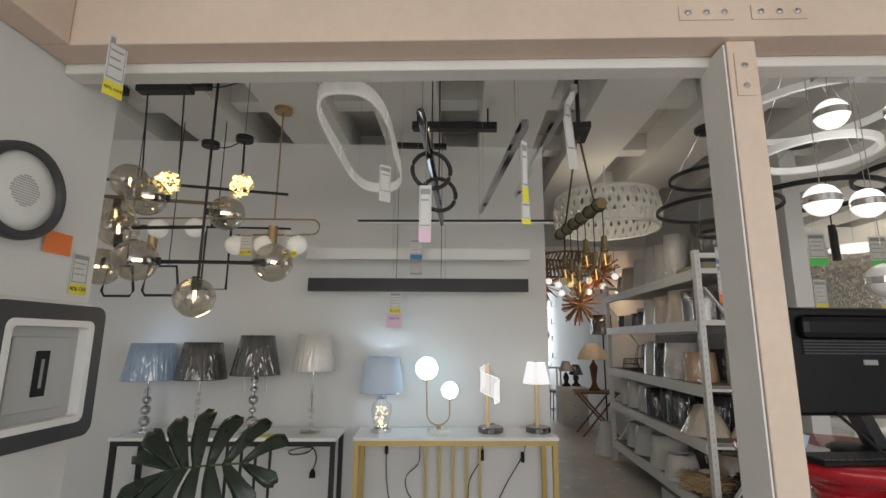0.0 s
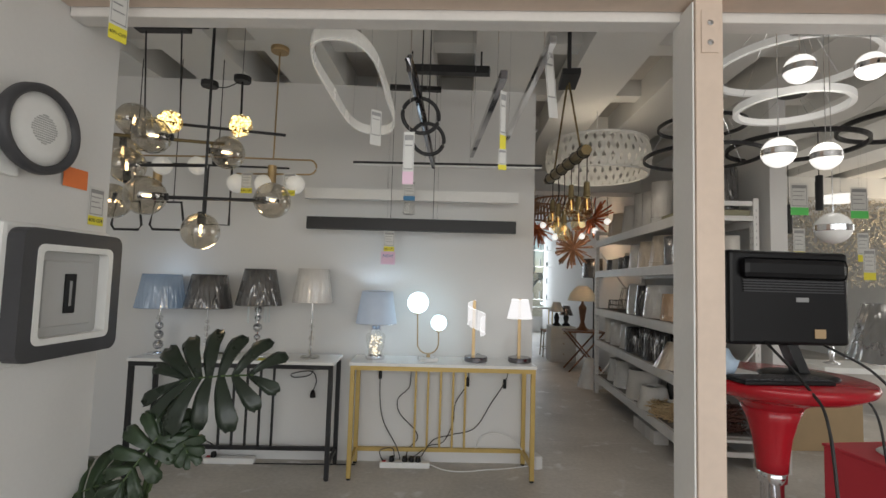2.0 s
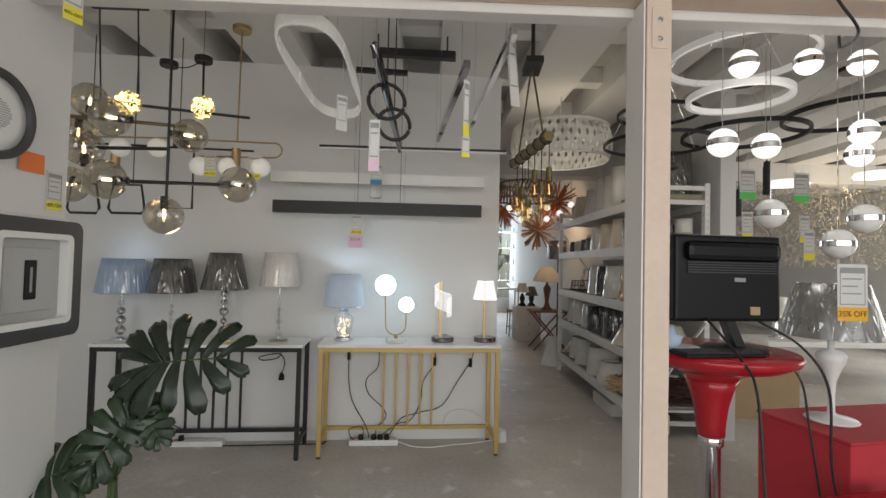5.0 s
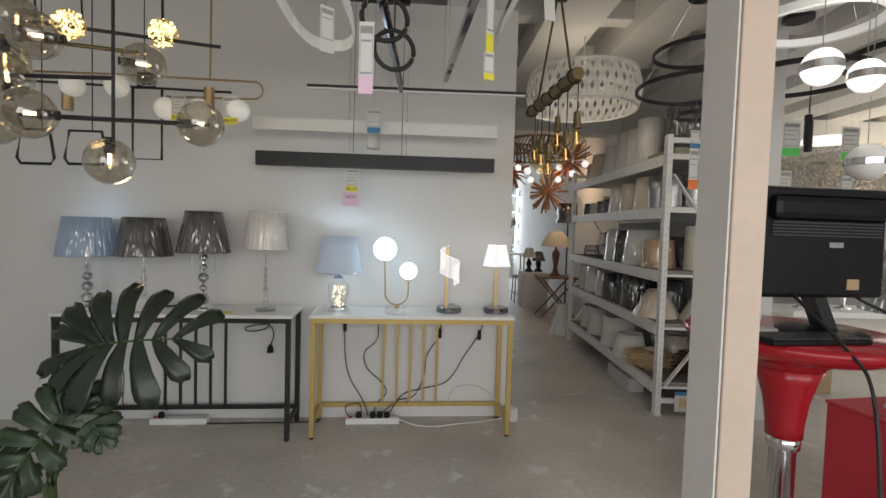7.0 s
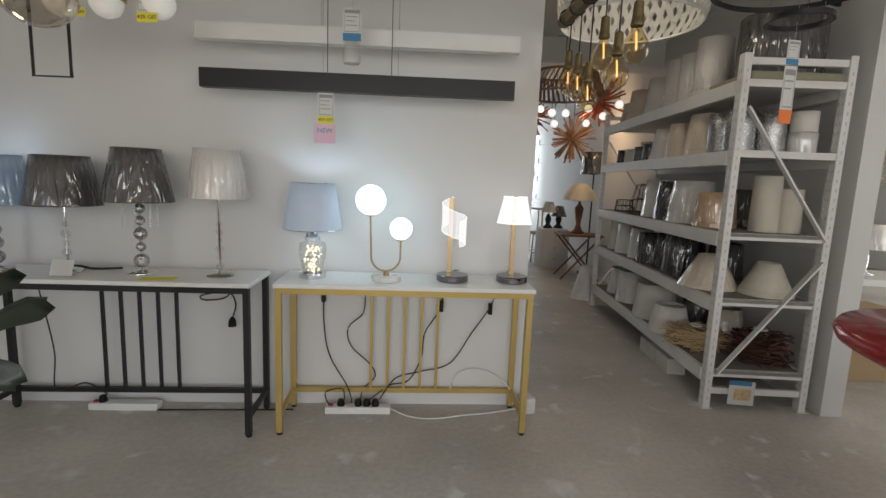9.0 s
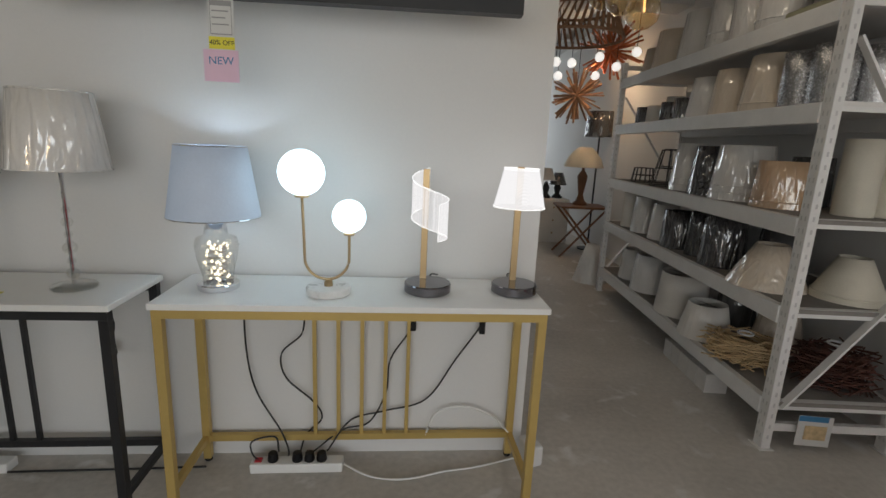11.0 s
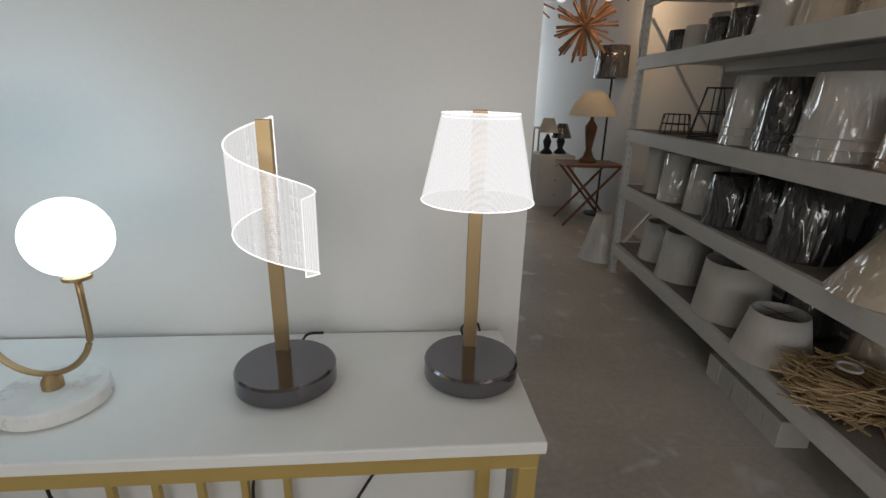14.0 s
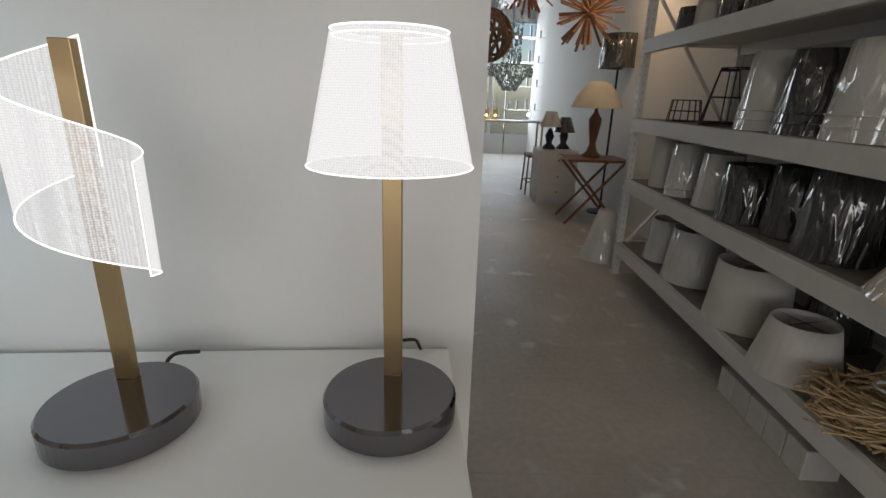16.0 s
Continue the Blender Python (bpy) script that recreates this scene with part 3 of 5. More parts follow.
for vy in (0.010, RL - 0.035):
    part("side_rail", box(0.04, RD - 0.04, vy, vy + 0.025, 0.085, 0.12), M_RACK, rack)
    part("side_rail", box(0.04, RD - 0.04, vy, vy + 0.025, RH - 0.055, RH - 0.02), M_RACK, rack)
    part("brace", beam((0.05, vy - 0.004, 1.68), (RD - 0.03, vy - 0.004, 0.98), 0.032, 0.01), M_RACK, rack)
    part("brace", beam((RD - 0.03, vy - 0.006, 0.87), (0.05, vy - 0.006, 0.20), 0.036, 0.01), M_RACK, rack)
for i in range(5):
    b = thing("concrete_block", RACK @ Vector((0.065, 0.48 + i * 0.098 + 0.001 * i, 0)), -1.4 + (i % 3 - 1) * 0.6, "small pale concrete block under the rack", "block", "blocks under the rack")
    part("block_body", box(-0.06, 0.06, 0, 0.094, 0, 0.108, 0.004), M_BLOCK, b)


def lampshade(u, v, level, r0, r1, h, m, label, flute=0.0, flutes=0, bands=0, dz=0.0):
    p = RACK @ Vector((u, v, LEVELS[level] - 0.003 + dz))
    t = thing("lampshade", p, 17 * (u + v), label, "lampshade", "lampshades on the rack")
    part("cover", shade_mesh(r0, r1, h, flute, flutes, 72 if flutes else 40), m, t, smooth=True)
    for i in range(bands):
        z = h * (0.14 + 0.12 * i)
        r = r0 + (r1 - r0) * z / h + 0.003
        part("trim_band", tube([(r * math.cos(k * math.pi / 16), r * math.sin(k * math.pi / 16), z) for k in range(32)], 0.0035, 6, True), m, t)
    for z, r in ((h - 0.01, r1),):
        part("wire_spider", beam((-r + 0.004, 0, z), (r - 0.004, 0, z), 0.003, 0.003, beam((0, -r + 0.004, z), (0, r - 0.004, z), 0.003, 0.003)), M_CHROME, t)
    return t


L_W, L_B, L_C = "white lampshade wrapped in clear film", "black lampshade wrapped in clear film", "cream lampshade wrapped in clear film"
# bottom level
lampshade(0.11, 0.755, 0, 0.142, 0.100, 0.192, S_PLAINWHITE, "white pleated lampshade on the bottom shelf", 0.012, 26)
lampshade(0.16, 1.14, 0, 0.164, 0.138, 0.267, S_PLAINWHITE, "large white drum lampshade on the bottom shelf", 0.006, 34)
lampshade(0.43, 0.62, 0, 0.13, 0.09, 0.22, S_CREAM, L_C)
lampshade(0.43, 1.00, 0, 0.12, 0.10, 0.22, S_CHAR, "dark lampshade wrapped in clear film")
lampshade(0.17, 1.64, 0, 0.150, 0.120, 0.27, S_WHITE, L_W)
lampshade(0.18, 1.98, 0, 0.13, 0.10, 0.24, S_WHITE, L_W)
lampshade(0.40, 2.18, 0, 0.12, 0.10, 0.24, S_CHAR, "dark lampshade wrapped in clear film")
# second level
lampshade(0.145, 0.375, 1, 0.172, 0.068, 0.20, S_CREAM, "wide cream bell lampshade in crinkled film", 0.012, 26)
lampshade(0.395, 0.20, 1, 0.148, 0.060, 0.188, S_PLAINCREAM, "plain greenish cream cone lampshade", 0, 0, 1)
lampshade(0.14, 0.765, 1, 0.115, 0.100, 0.285, S_BLACK, L_B, 0.02, 18)
lampshade(0.42, 0.70, 1, 0.12, 0.10, 0.24, S_CHAR, "charcoal lampshade wrapped in film")
lampshade(0.17, 1.01, 1, 0.105, 0.095, 0.26, S_BLACK, L_B)
lampshade(0.125, 1.245, 1, 0.112, 0.102, 0.235, S_BLACK, L_B)
lampshade(0.42, 1.20, 1, 0.12, 0.10, 0.24, S_BLACK, L_B)
lampshade(0.15, 1.515, 1, 0.105, 0.085, 0.25, S_WHITE, L_W)
lampshade(0.12, 1.80, 1, 0.092, 0.075, 0.27, S_WHITE, L_W, 0, 0, 1)
lampshade(0.12, 2.06, 1, 0.075, 0.070, 0.28, S_PLAINWHITE, "plain white cylinder lampshade")
lampshade(0.32, 1.95, 1, 0.10, 0.095, 0.24, S_WHITE, L_W)
# third level
lampshade(0.33, 0.20, 2, 0.075, 0.072, 0.32, S_PLAINCREAM, "tall ivory cylinder lampshade")
lampshade(0.465, 0.20, 2, 0.070, 0.066, 0.25, S_PLAINCREAM, "short plain ivory cylinder lampshade")
lampshade(0.165, 0.42, 2, 0.125, 0.108, 0.215, S_TAN, "tan lampshade wrapped in crinkled film", 0, 0, 1)
lampshade(0.175, 0.745, 2, 0.158, 0.130, 0.285, S_WHITE, L_W, 0, 0, 2)
lampshade(0.44, 0.62, 2, 0.10, 0.09, 0.24, S_CHAR, "charcoal lampshade wrapped in film")
lampshade(0.14, 1.02, 2, 0.112, 0.084, 0.28, S_BLACK, L_B, 0, 0, 2)
lampshade(0.15, 1.28, 2, 0.112, 0.084, 0.295, S_WHITE, L_W, 0, 0, 2)
# fourth level
lampshade(0.45, 0.15, 3, 0.072, 0.072, 0.115, S_WHITE, L_W)
lampshade(0.45, 0.15, 3, 0.066, 0.066, 0.110, S_PLAINWHITE, "short white drum stacked on another shade", dz=0.118)
lampshade(0.46, 0.40, 3, 0.085, 0.08, 0.20, S_CHAR, "small charcoal drum shade in film")
for u, v in ((0.13, 0.20), (0.30, 0.20), (0.13, 0.375), (0.31, 0.40)):
    lampshade(u, v, 3, 0.08, 0.08, 0.235, M_SILVER, "hammered silver drum lampshade")
rd = lampshade(0.155, 0.605, 3, 0.138, 0.106, 0.262, S_CREAM, "large cream lampshade in film with a red sticker", 0, 0, 1)
part("sticker", box(-0.014, 0.014, -0.134, -0.128, 0.060, 0.080), M_REDBOX, rd, "small red sticker")
lampshade(0.13, 0.89, 3, 0.115, 0.090, 0.235, S_CREAM, L_C)
lampshade(0.12, 1.135, 3, 0.110, 0.084, 0.225, S_WHITE, L_W)
lampshade(0.12, 1.40, 3, 0.075, 0.070, 0.135, S_BLACK, L_B)
lampshade(0.13, 1.63, 3, 0.068, 0.064, 0.13, S_BLACK, L_B)
lampshade(0.13, 1.86, 3, 0.070, 0.065, 0.125, S_PLAINWHITE, "small plain white drum shade")
lampshade(0.13, 2.05, 3, 0.075, 0.070, 0.125, S_BLACK, L_B)
lampshade(0.30, 1.92, 3, 0.085, 0.075, 0.20, S_WHITE, L_W)
# top level
lampshade(0.34, 0.27, 4, 0.215, 0.212, 0.34, S_CHAR, "large charcoal drum lampshade in film", dz=0.05)
lampshade(0.14, 0.60, 4, 0.110, 0.105, 0.36, S_WHITE, L_W, 0, 0, 1)
lampshade(0.40, 0.72, 4, 0.12, 0.10, 0.40, S_WHITE, L_W)
lampshade(0.14, 0.83, 4, 0.105, 0.10, 0.32, S_WHITE, L_W)
lampshade(0.15, 1.07, 4, 0.115, 0.10, 0.34, S_WHITE, L_W, 0, 0, 2)
lampshade(0.17, 1.38, 4, 0.15, 0.12, 0.28, S_WHITE, L_W)
lampshade(0.16, 1.74, 4, 0.15, 0.12, 0.25, S_CREAM, L_C)
lampshade(0.20, 2.10, 4, 0.13, 0.10, 0.20, S_CREAM, L_C)
p = RACK @ Vector((0.30, 0.27, 1.820))
slab = thing("folded_cover", p, -1.4, "folded olive-grey cloth cover under the drum", "cloth")
part("cloth_body", box(-0.24, 0.24, -0.24, 0.20, 0, 0.05, 0.015), mat("olive_cloth", (0.30, 0.29, 0.20), 0.9, var=0.1), slab)


def nest(u, v, level, r, h, m, n, seed, label):
    """A bundle of many short sticks woven into a flattened ring."""
    p = RACK @ Vector((u, v, LEVELS[level] - 0.003))
    rnd = random.Random(seed)
    bm = bmesh.new()
    for i in range(n):
        a = rnd.uniform(0, 2 * math.pi)
        q = r * rnd.uniform(0.45, 0.95)
        z = rnd.uniform(0.008, h) * (1.0 - 0.4 * (q / r) ** 4)
        d = a + math.pi / 2 + rnd.uniform(-0.8, 0.8)
        ln = rnd.uniform(0.05, 0.09)
        c = Vector((q * math.cos(a), q * math.sin(a), z + 0.005))
        e = Vector((math.cos(d) * ln, math.sin(d) * ln, rnd.uniform(-0.012, 0.02)))
        aa, bb = c - e, c + e
        aa.z, bb.z = max(aa.z, 0.004), max(bb.z, 0.004)
        beam(aa, bb, 0.005, 0.005, bm)
    t = thing("woven_lampshade", p, 0, label, "lampshade", "woven shades on the rack")
    tagged(part("twig_weave", bm, m, t), kind="stuff")
    part("lamp_ring", tube([(0.034 * math.cos(k * math.pi / 12), 0.034 * math.sin(k * math.pi / 12), h + 0.008) for k in range(24)], 0.005, 6, True), M_WHITEPL, t, "pale fitting ring")


nest(0.14, 0.44, 0, 0.165, 0.13, M_STRAW, 260, 1, "loose pale straw-stick woven lampshade")
nest(0.40, 0.20, 0, 0.150, 0.19, M_WICKER, 280, 2, "dark brown wicker lampshade")


def wire_cage(u, v, level, r0, r1, h, label, n=8, m=None):
    t = thing("wire_lampshade", RACK @ Vector((u, v, LEVELS[level] - 0.003)), 0, label, "lampshade", "wire shades on the rack")
    for r, z in ((r0, 0.003), (r1, h), ((r0 + r1) / 2, h / 2)):
        part("ring", tube([(r * math.cos(k * 2 * math.pi / n), r * math.sin(k * 2 * math.pi / n), z) for k in range(n)], 0.003, 6, True), m or M_BLACK, t)
    for k in range(n):
        a = k * 2 * math.pi / n
        part("wire", tube([(r0 * math.cos(a), r0 * math.sin(a), 0.003), (r1 * math.cos(a), r1 * math.sin(a), h)], 0.0028, 6), m or M_BLACK, t)


wire_cage(0.16, 1.58, 2, 0.13, 0.07, 0.25, "black wire lantern lampshade", 6)
wire_cage(0.13, 1.95, 2, 0.085, 0.07, 0.11, "small dark wire basket shade", 14)
wire_cage(0.30, 1.90, 2, 0.10, 0.05, 0.26, "black wire lantern lampshade", 6)

# ---- pendant lamps before the display wall ----
CEIL = 2.70


def circle(r, z=0.0, n=32, cx=0.0, cy=0.0):
    return [(cx + r * math.cos(2 * math.pi * k / n), cy + r * math.sin(2 * math.pi * k / n), z) for k in range(n)]


def canopy_disc(parent, x, y, r, m, z=CEIL):
    part("canopy", lathe([(r * 0.96, -0.028), (r, -0.022), (r, 0.0)], 24, (x, y, z)), m, parent, smooth=False)


def smoked_globe(parent, at, r, toward):
    """A smoked globe with socket and warm filament; toward: where its socket points from."""
    g = part("globe", ball(r, at, 28), M_SMOKE, parent, "smoked mirrored glass globe", True)
    a, d = Vector(at), Vector(toward).normalized()
    part("socket", tube([a + d * r * 1.05, a + d * r * 0.35], 0.016, 12), M_BLACK, g)
    part("filament", tube([a + d * r * 0.33, a - d * r * 0.12], 0.0055, 8), M_WARM, g, "warm glowing bulb")


ch = thing("branch_chandelier", (0, 0, 0), 0, "black branching chandelier with smoked glass globes", "chandelier")
canopy_disc(ch, -0.88, 1.98, 0.06, M_BLACK)
part("rod", tube([(-0.88, 1.98, CEIL - 0.01), (-0.875, 1.975, 1.53)], 0.006, 8), M_BLACK, ch)
for a, b in (((-0.54, 1.99, 1.612), (-1.06, 1.80, 1.588)), ((-0.87, 2.12, 1.905), (-1.31, 1.90, 1.88)), ((-0.88, 1.98, 1.765), (-1.22, 1.955, 1.755)), ((-1.20, 1.86, 1.605), (-1.33, 2.02, 1.60))):
    part("arm", tube([a, b], 0.008, 8), M_BLACK if a[2] < 1.8 else M_ANTIQUE, ch)
for at, tw in (((-0.858, 1.93, 1.462), (0, 0, 1)), ((-0.565, 1.975, 1.612), (-1, 0, 0)), ((-1.012, 1.775, 1.588), (1, 0.3, 0)),
               ((-0.866, 2.143, 1.868), (-0.4, -0.2, 0)), ((-1.229, 1.955, 1.755), (0.1, 0, -1)), ((-1.077, 1.887, 1.872), (1, 0.4, 0)),
               ((-1.313, 2.099, 2.01), (0, 0, -1)), ((-1.33, 2.02, 1.600), (-1, 0, 0)), ((-1.36, 2.1, 1.85), (0, 0, 1))):
    smoked_globe(ch, at, 0.080, tw)
point_lamp("globe_bulb_light", (-0.86, 2.06, 1.36), 1.3, (1.0, 0.72, 0.40), 0.05)

ln = thing("linear_pendant", (0, 0, 0), 0, "black linear pendant with two fairy-light balls", "pendant lamp")
part("canopy", box(-1.43, -1.15, 2.20, 2.26, 2.525, 2.56, 0.006), M_BLACK, ln, "long black ceiling bar")
part("arm", tube([(-1.55, 2.22, 2.065), (-0.69, 2.42, 2.045)], 0.008, 8), M_BLACK, ln)
for x in (-1.38, -1.19):
    part("suspension", tube([(x, 2.23, 2.53), (x - 0.02, 2.30, 2.06)], 0.004, 6), M_BLACK, ln)
    part("mounting_rod", tube([(x, 2.23, 2.55), (x, 2.23, CEIL)], 0.0015, 6), M_BLACK, ln)
rnd = random.Random(8)
for c in ((-1.236, 2.257, 2.055), (-0.924, 2.379, 2.08)):
    bm = bmesh.new()
    for i in range(170):
        v = Vector((rnd.gauss(0, 1), rnd.gauss(0, 1), rnd.gauss(0, 1))).normalized() * 0.058 * rnd.uniform(0.6, 1.08)
        ball(rnd.choice((0.003, 0.004, 0.006)), Vector(c) + v, 5, bm=bm)
    b = part("fairy_ball", bm, M_FAIRY, ln, "ball of warm fairy lights")
    bm = bmesh.new()
    for i in range(14):
        ax = Vector((rnd.gauss(0, 1), rnd.gauss(0, 1), rnd.gauss(0, 1))).normalized()
        u = ax.orthogonal().normalized()
        v = ax.cross(u)
        tube([Vector(c) + 0.058 * (math.cos(k * 0.39) * u + math.sin(k * 0.39) * v) for k in range(16)], 0.0012, 4, True, bm)
    part("wire_cage", bm, M_GOLD, b)
part("rod", tube([(-0.924, 2.379, 2.13), (-0.938, 2.40, 2.34)], 0.006, 8), M_BLACK, ln)
canopy_disc(ln, -0.938, 2.40, 0.045, M_BLACK, 2.36)
part("mounting_rod", tube([(-0.938, 2.40, 2.36), (-0.938, 2.40, CEIL)], 0.0015, 6), M_BLACK, ln)
canopy_disc(ln, -1.12, 2.40, 0.045, M_BLACK, 2.33)
part("mounting_rod", tube([(-1.12, 2.40, 2.33), (-1.12, 2.40, CEIL)], 0.0015, 6), M_BLACK, ln)
part("cable", tube(spline([(-1.12, 2.40, 2.31), (-1.03, 2.40, 2.30), (-0.94, 2.40, 2.34)]), 0.003, 6), M_CORD, ln)

gd = thing("gold_loop_pendant", (0, 0, 0), 0, "gold tube loop pendant with opal globes", "pendant lamp")
canopy_disc(gd, -0.88, 2.75, 0.055, M_BRASS)
part("rod", tube([(-0.88, 2.75, CEIL), (-0.885, 2.75, 1.99)], 0.005, 8), M_BRASS, gd)
loop = [(-1.85, 2.69, 1.985), (-1.3, 2.72, 1.995), (-0.68, 2.75, 1.992)] + [(-0.66 + 0.045 * math.sin(a), 2.75, 1.948 + 0.045 * math.cos(a)) for a in [i * math.pi / 8 for i in range(9)]] + [(-0.72, 2.75, 1.902), (-1.1, 2.73, 1.895)]
part("loop", tube(loop, 0.0055, 8), M_BRASS, gd, "bent gold tube", True)
for x, z in ((-1.572, 1.935), (-1.349, 1.94), (-1.099, 1.835), (-0.93, 1.835), (-0.735, 1.838)):
    part("globe", ball(0.058, (x, 2.735, z), 22), M_OPALFAINT, gd, "small opal glass globe", True)
for x, z in ((-0.885, 1.90), (-1.60, 1.87)):
    part("spot", lathe([(0.026, -0.06), (0.026, 0.05)], 16, (x, 2.74, z)), M_BRASS, gd)

sq = thing("frame_pendant", (0, 0, 0), 0, "black thin rectangular frame pendant", "pendant lamp")
for x0, x1, z0, z1 in ((-1.735, -1.51, 1.555, 1.735), (-1.99, -1.79, 1.55, 1.735)):
    part("wire_frame", tube([(x0 + 0.02, 2.9, z0), (x1 - 0.02, 2.9, z0), (x1, 2.9, z0 + 0.03), (x1 - 0.025, 2.9, z1), (x0 + 0.025, 2.9, z1), (x0, 2.9, z0 + 0.03)], 0.008, 8, True), M_BLACK, sq)
part("wire_frame", tube([(-1.40, 2.95, 1.60), (-1.24, 2.95, 1.60), (-1.24, 2.95, 1.99), (-1.40, 2.95, 1.99)], 0.009, 4, True), M_BLACK, sq)
part("crossbar", tube([(-1.95, 2.9, 1.995), (-0.85, 2.93, 1.98)], 0.007, 6), M_BLACK, sq)
part("holder", box(-1.36, -1.28, 2.91, 2.97, 1.99, 2.07, 0.01), M_BLACK, sq)
for x in (-1.6, -1.32, -1.87):
    part("suspension", tube([(x, 2.92, 1.74 if x < -1.5 else 1.99), (x, 2.92, CEIL)], 0.003, 6), M_BLACK, sq)
sb = thing("ceiling_bar", (0, 0, 0), 0, "short black ceiling rose bar with cable", "ceiling rose")
for x0, y0, l in ((-1.27, 2.40, 0.10), (-1.98, 2.45, 0.30)):
    part("rose", box(x0, x0 + l, y0, y0 + 0.05, CEIL - 0.045, CEIL, 0.004), M_BLACK, sb)
part("cable", tube(spline([(-1.2, 2.42, CEIL - 0.03), (-1.1, 2.4, CEIL - 0.05), (-0.98, 2.41, CEIL - 0.01)]), 0.003, 6), M_CORD, sb)


def band(points, thick, h):
    """An upright band of that height that follows a closed outline."""
    bm = bmesh.new()
    n = len(points)
    P = [Vector(p) for p in points]
    c = sum(P, Vector()) / n
    rows = []
    for p in P:
        d = (p - c)
        d.z = 0
        d.normalize()
        rows.append([bm.verts.new(p + q) for q in (Vector((0, 0, 0)), Vector((0, 0, h)), Vector((0, 0, h)) - d * thick, -d * thick)])
    for i in range(n):
        a, b = rows[i], rows[(i + 1) % n]
        for k in range(4):
            bm.faces.new((a[k], b[k], b[(k + 1) % 4], a[(k + 1) % 4]))
    return bm


def oval(cx, cy, w, l, z, turn):
    out = []
    for i in range(48):
        a = 2 * math.pi * i / 48
        x = (w - 0.0) / 2 * math.copysign(abs(math.cos(a)) ** 0.75, math.cos(a))
        y = l / 2 * math.copysign(abs(math.sin(a)) ** 0.5, math.sin(a))
        c, s = math.cos(radians(turn)), math.sin(radians(turn))
        out.append((cx + x * c - y * s, cy + x * s + y * c, z))
    return out


ov = thing("oval_pendant", (0, 0, 0), 0, "white oval ring pendant on thin wires", "pendant lamp")
part("ring", band(oval(-0.215, 2.09, 0.275, 1.13, 2.13, 2), 0.016, 0.05), M_OPALFAINT, ov, "white oval band")
for x, y in ((-0.33, 1.75), (-0.1, 1.75), (-0.33, 2.45), (-0.1, 2.45)):
    part("wire", tube([(x, y, 2.17), (x, y, CEIL)], 0.0012, 5), M_CHROME, ov)

rg = thing("ring_pendant", (0, 0, 0), 0, "two interlocked black ring pendants", "pendant lamp")
for c, r in (((0.092, 1.93, 1.995), 0.078), ((0.119, 2.03, 1.922), 0.072)):
    bm = tube([(c[0] + r * math.cos(k * math.pi / 18), c[1] + 0.02 * math.cos(k * math.pi / 18), c[2] + r * math.sin(k * math.pi / 18)) for k in range(36)], 0.009, 8, True)
    part("ring", bm, M_BLACK, rg, smooth=True)
    part("wire", tube([(c[0], c[1], c[2] + r), (c[0], c[1], CEIL)], 0.003, 5), M_BLACK, rg)
part("canopy", box(0.02, 0.12, 1.90, 2.05, CEIL - 0.04, CEIL, 0.004), M_BLACK, rg)

lp = thing("loop_bar_pendant", (0, 0, 0), 0, "grey metal strip loop pendant", "pendant lamp")
part("strip", tube([(0.065, 1.60, 2.09), (0.075, 1.60, 2.05), (0.112, 2.58, 1.925), (0.112, 2.58, 1.965), (0.082, 1.72, 2.09), (0.07, 1.62, 2.11)], 0.011, 6, True), M_GUN, lp)
part("wire", tube([(0.075, 1.62, 2.1), (0.08, 1.62, CEIL)], 0.002, 5), M_CHROME, lp)

bc = thing("bar_canopy", (0, 0, 0), 0, "black ceiling bar with cables for a pendant", "ceiling rose")
part("bar", beam((-0.08, 2.80, 2.60), (0.43, 2.72, 2.555), 0.055, 0.045), M_BLACK, bc)
for x in (-0.05, 0.38):
    part("mounting_rod", tube([(x, 2.77, 2.6), (x, 2.77, CEIL)], 0.006, 6), M_BLACK, bc)
b2 = thing("bar_canopy", (0, 0, 0), 0, "slim black ceiling rose above the bar pendants", "ceiling rose")
part("bar", beam((-0.235, 3.10, 2.605), (0.118, 3.13, 2.605), 0.04, 0.03), M_BLACK, b2)
for x in (-0.2, 0.09):
    part("wire", tube([(x, 3.11, 1.68), (x, 3.11, CEIL)], 0.0018, 5), M_BLACK, b2)

for nm, a, b in (("strip_pendant", (0.407, 1.40, 1.95), (0.334, 2.82, 2.062)), ("strip_pendant", (0.575, 1.46, 2.10), (0.525, 2.62, 2.10))):
    st = thing(nm, (0, 0, 0), 0, "slim grey aluminium strip pendant on wires", "pendant lamp", "strip pendants")
    part("profile", beam(a, b, 0.022, 0.028), M_GUN if a[0] < 0.5 else M_CHROME, st)
    for s in (0.12, 0.88):
        p = Vector(a).lerp(Vector(b), s)
        part("wire", tube([p, (p.x, p.y, CEIL)], 0.0014, 5), M_CHROME, st)
    p = Vector(a).lerp(Vector(b), 0.5)
    part("rose", box(p.x - 0.03, p.x + 0.03, p.y - 0.15, p.y + 0.15, CEIL - 0.035, CEIL, 0.003), M_BLACK if a[0] < 0.5 else M_WHITEPL, st)

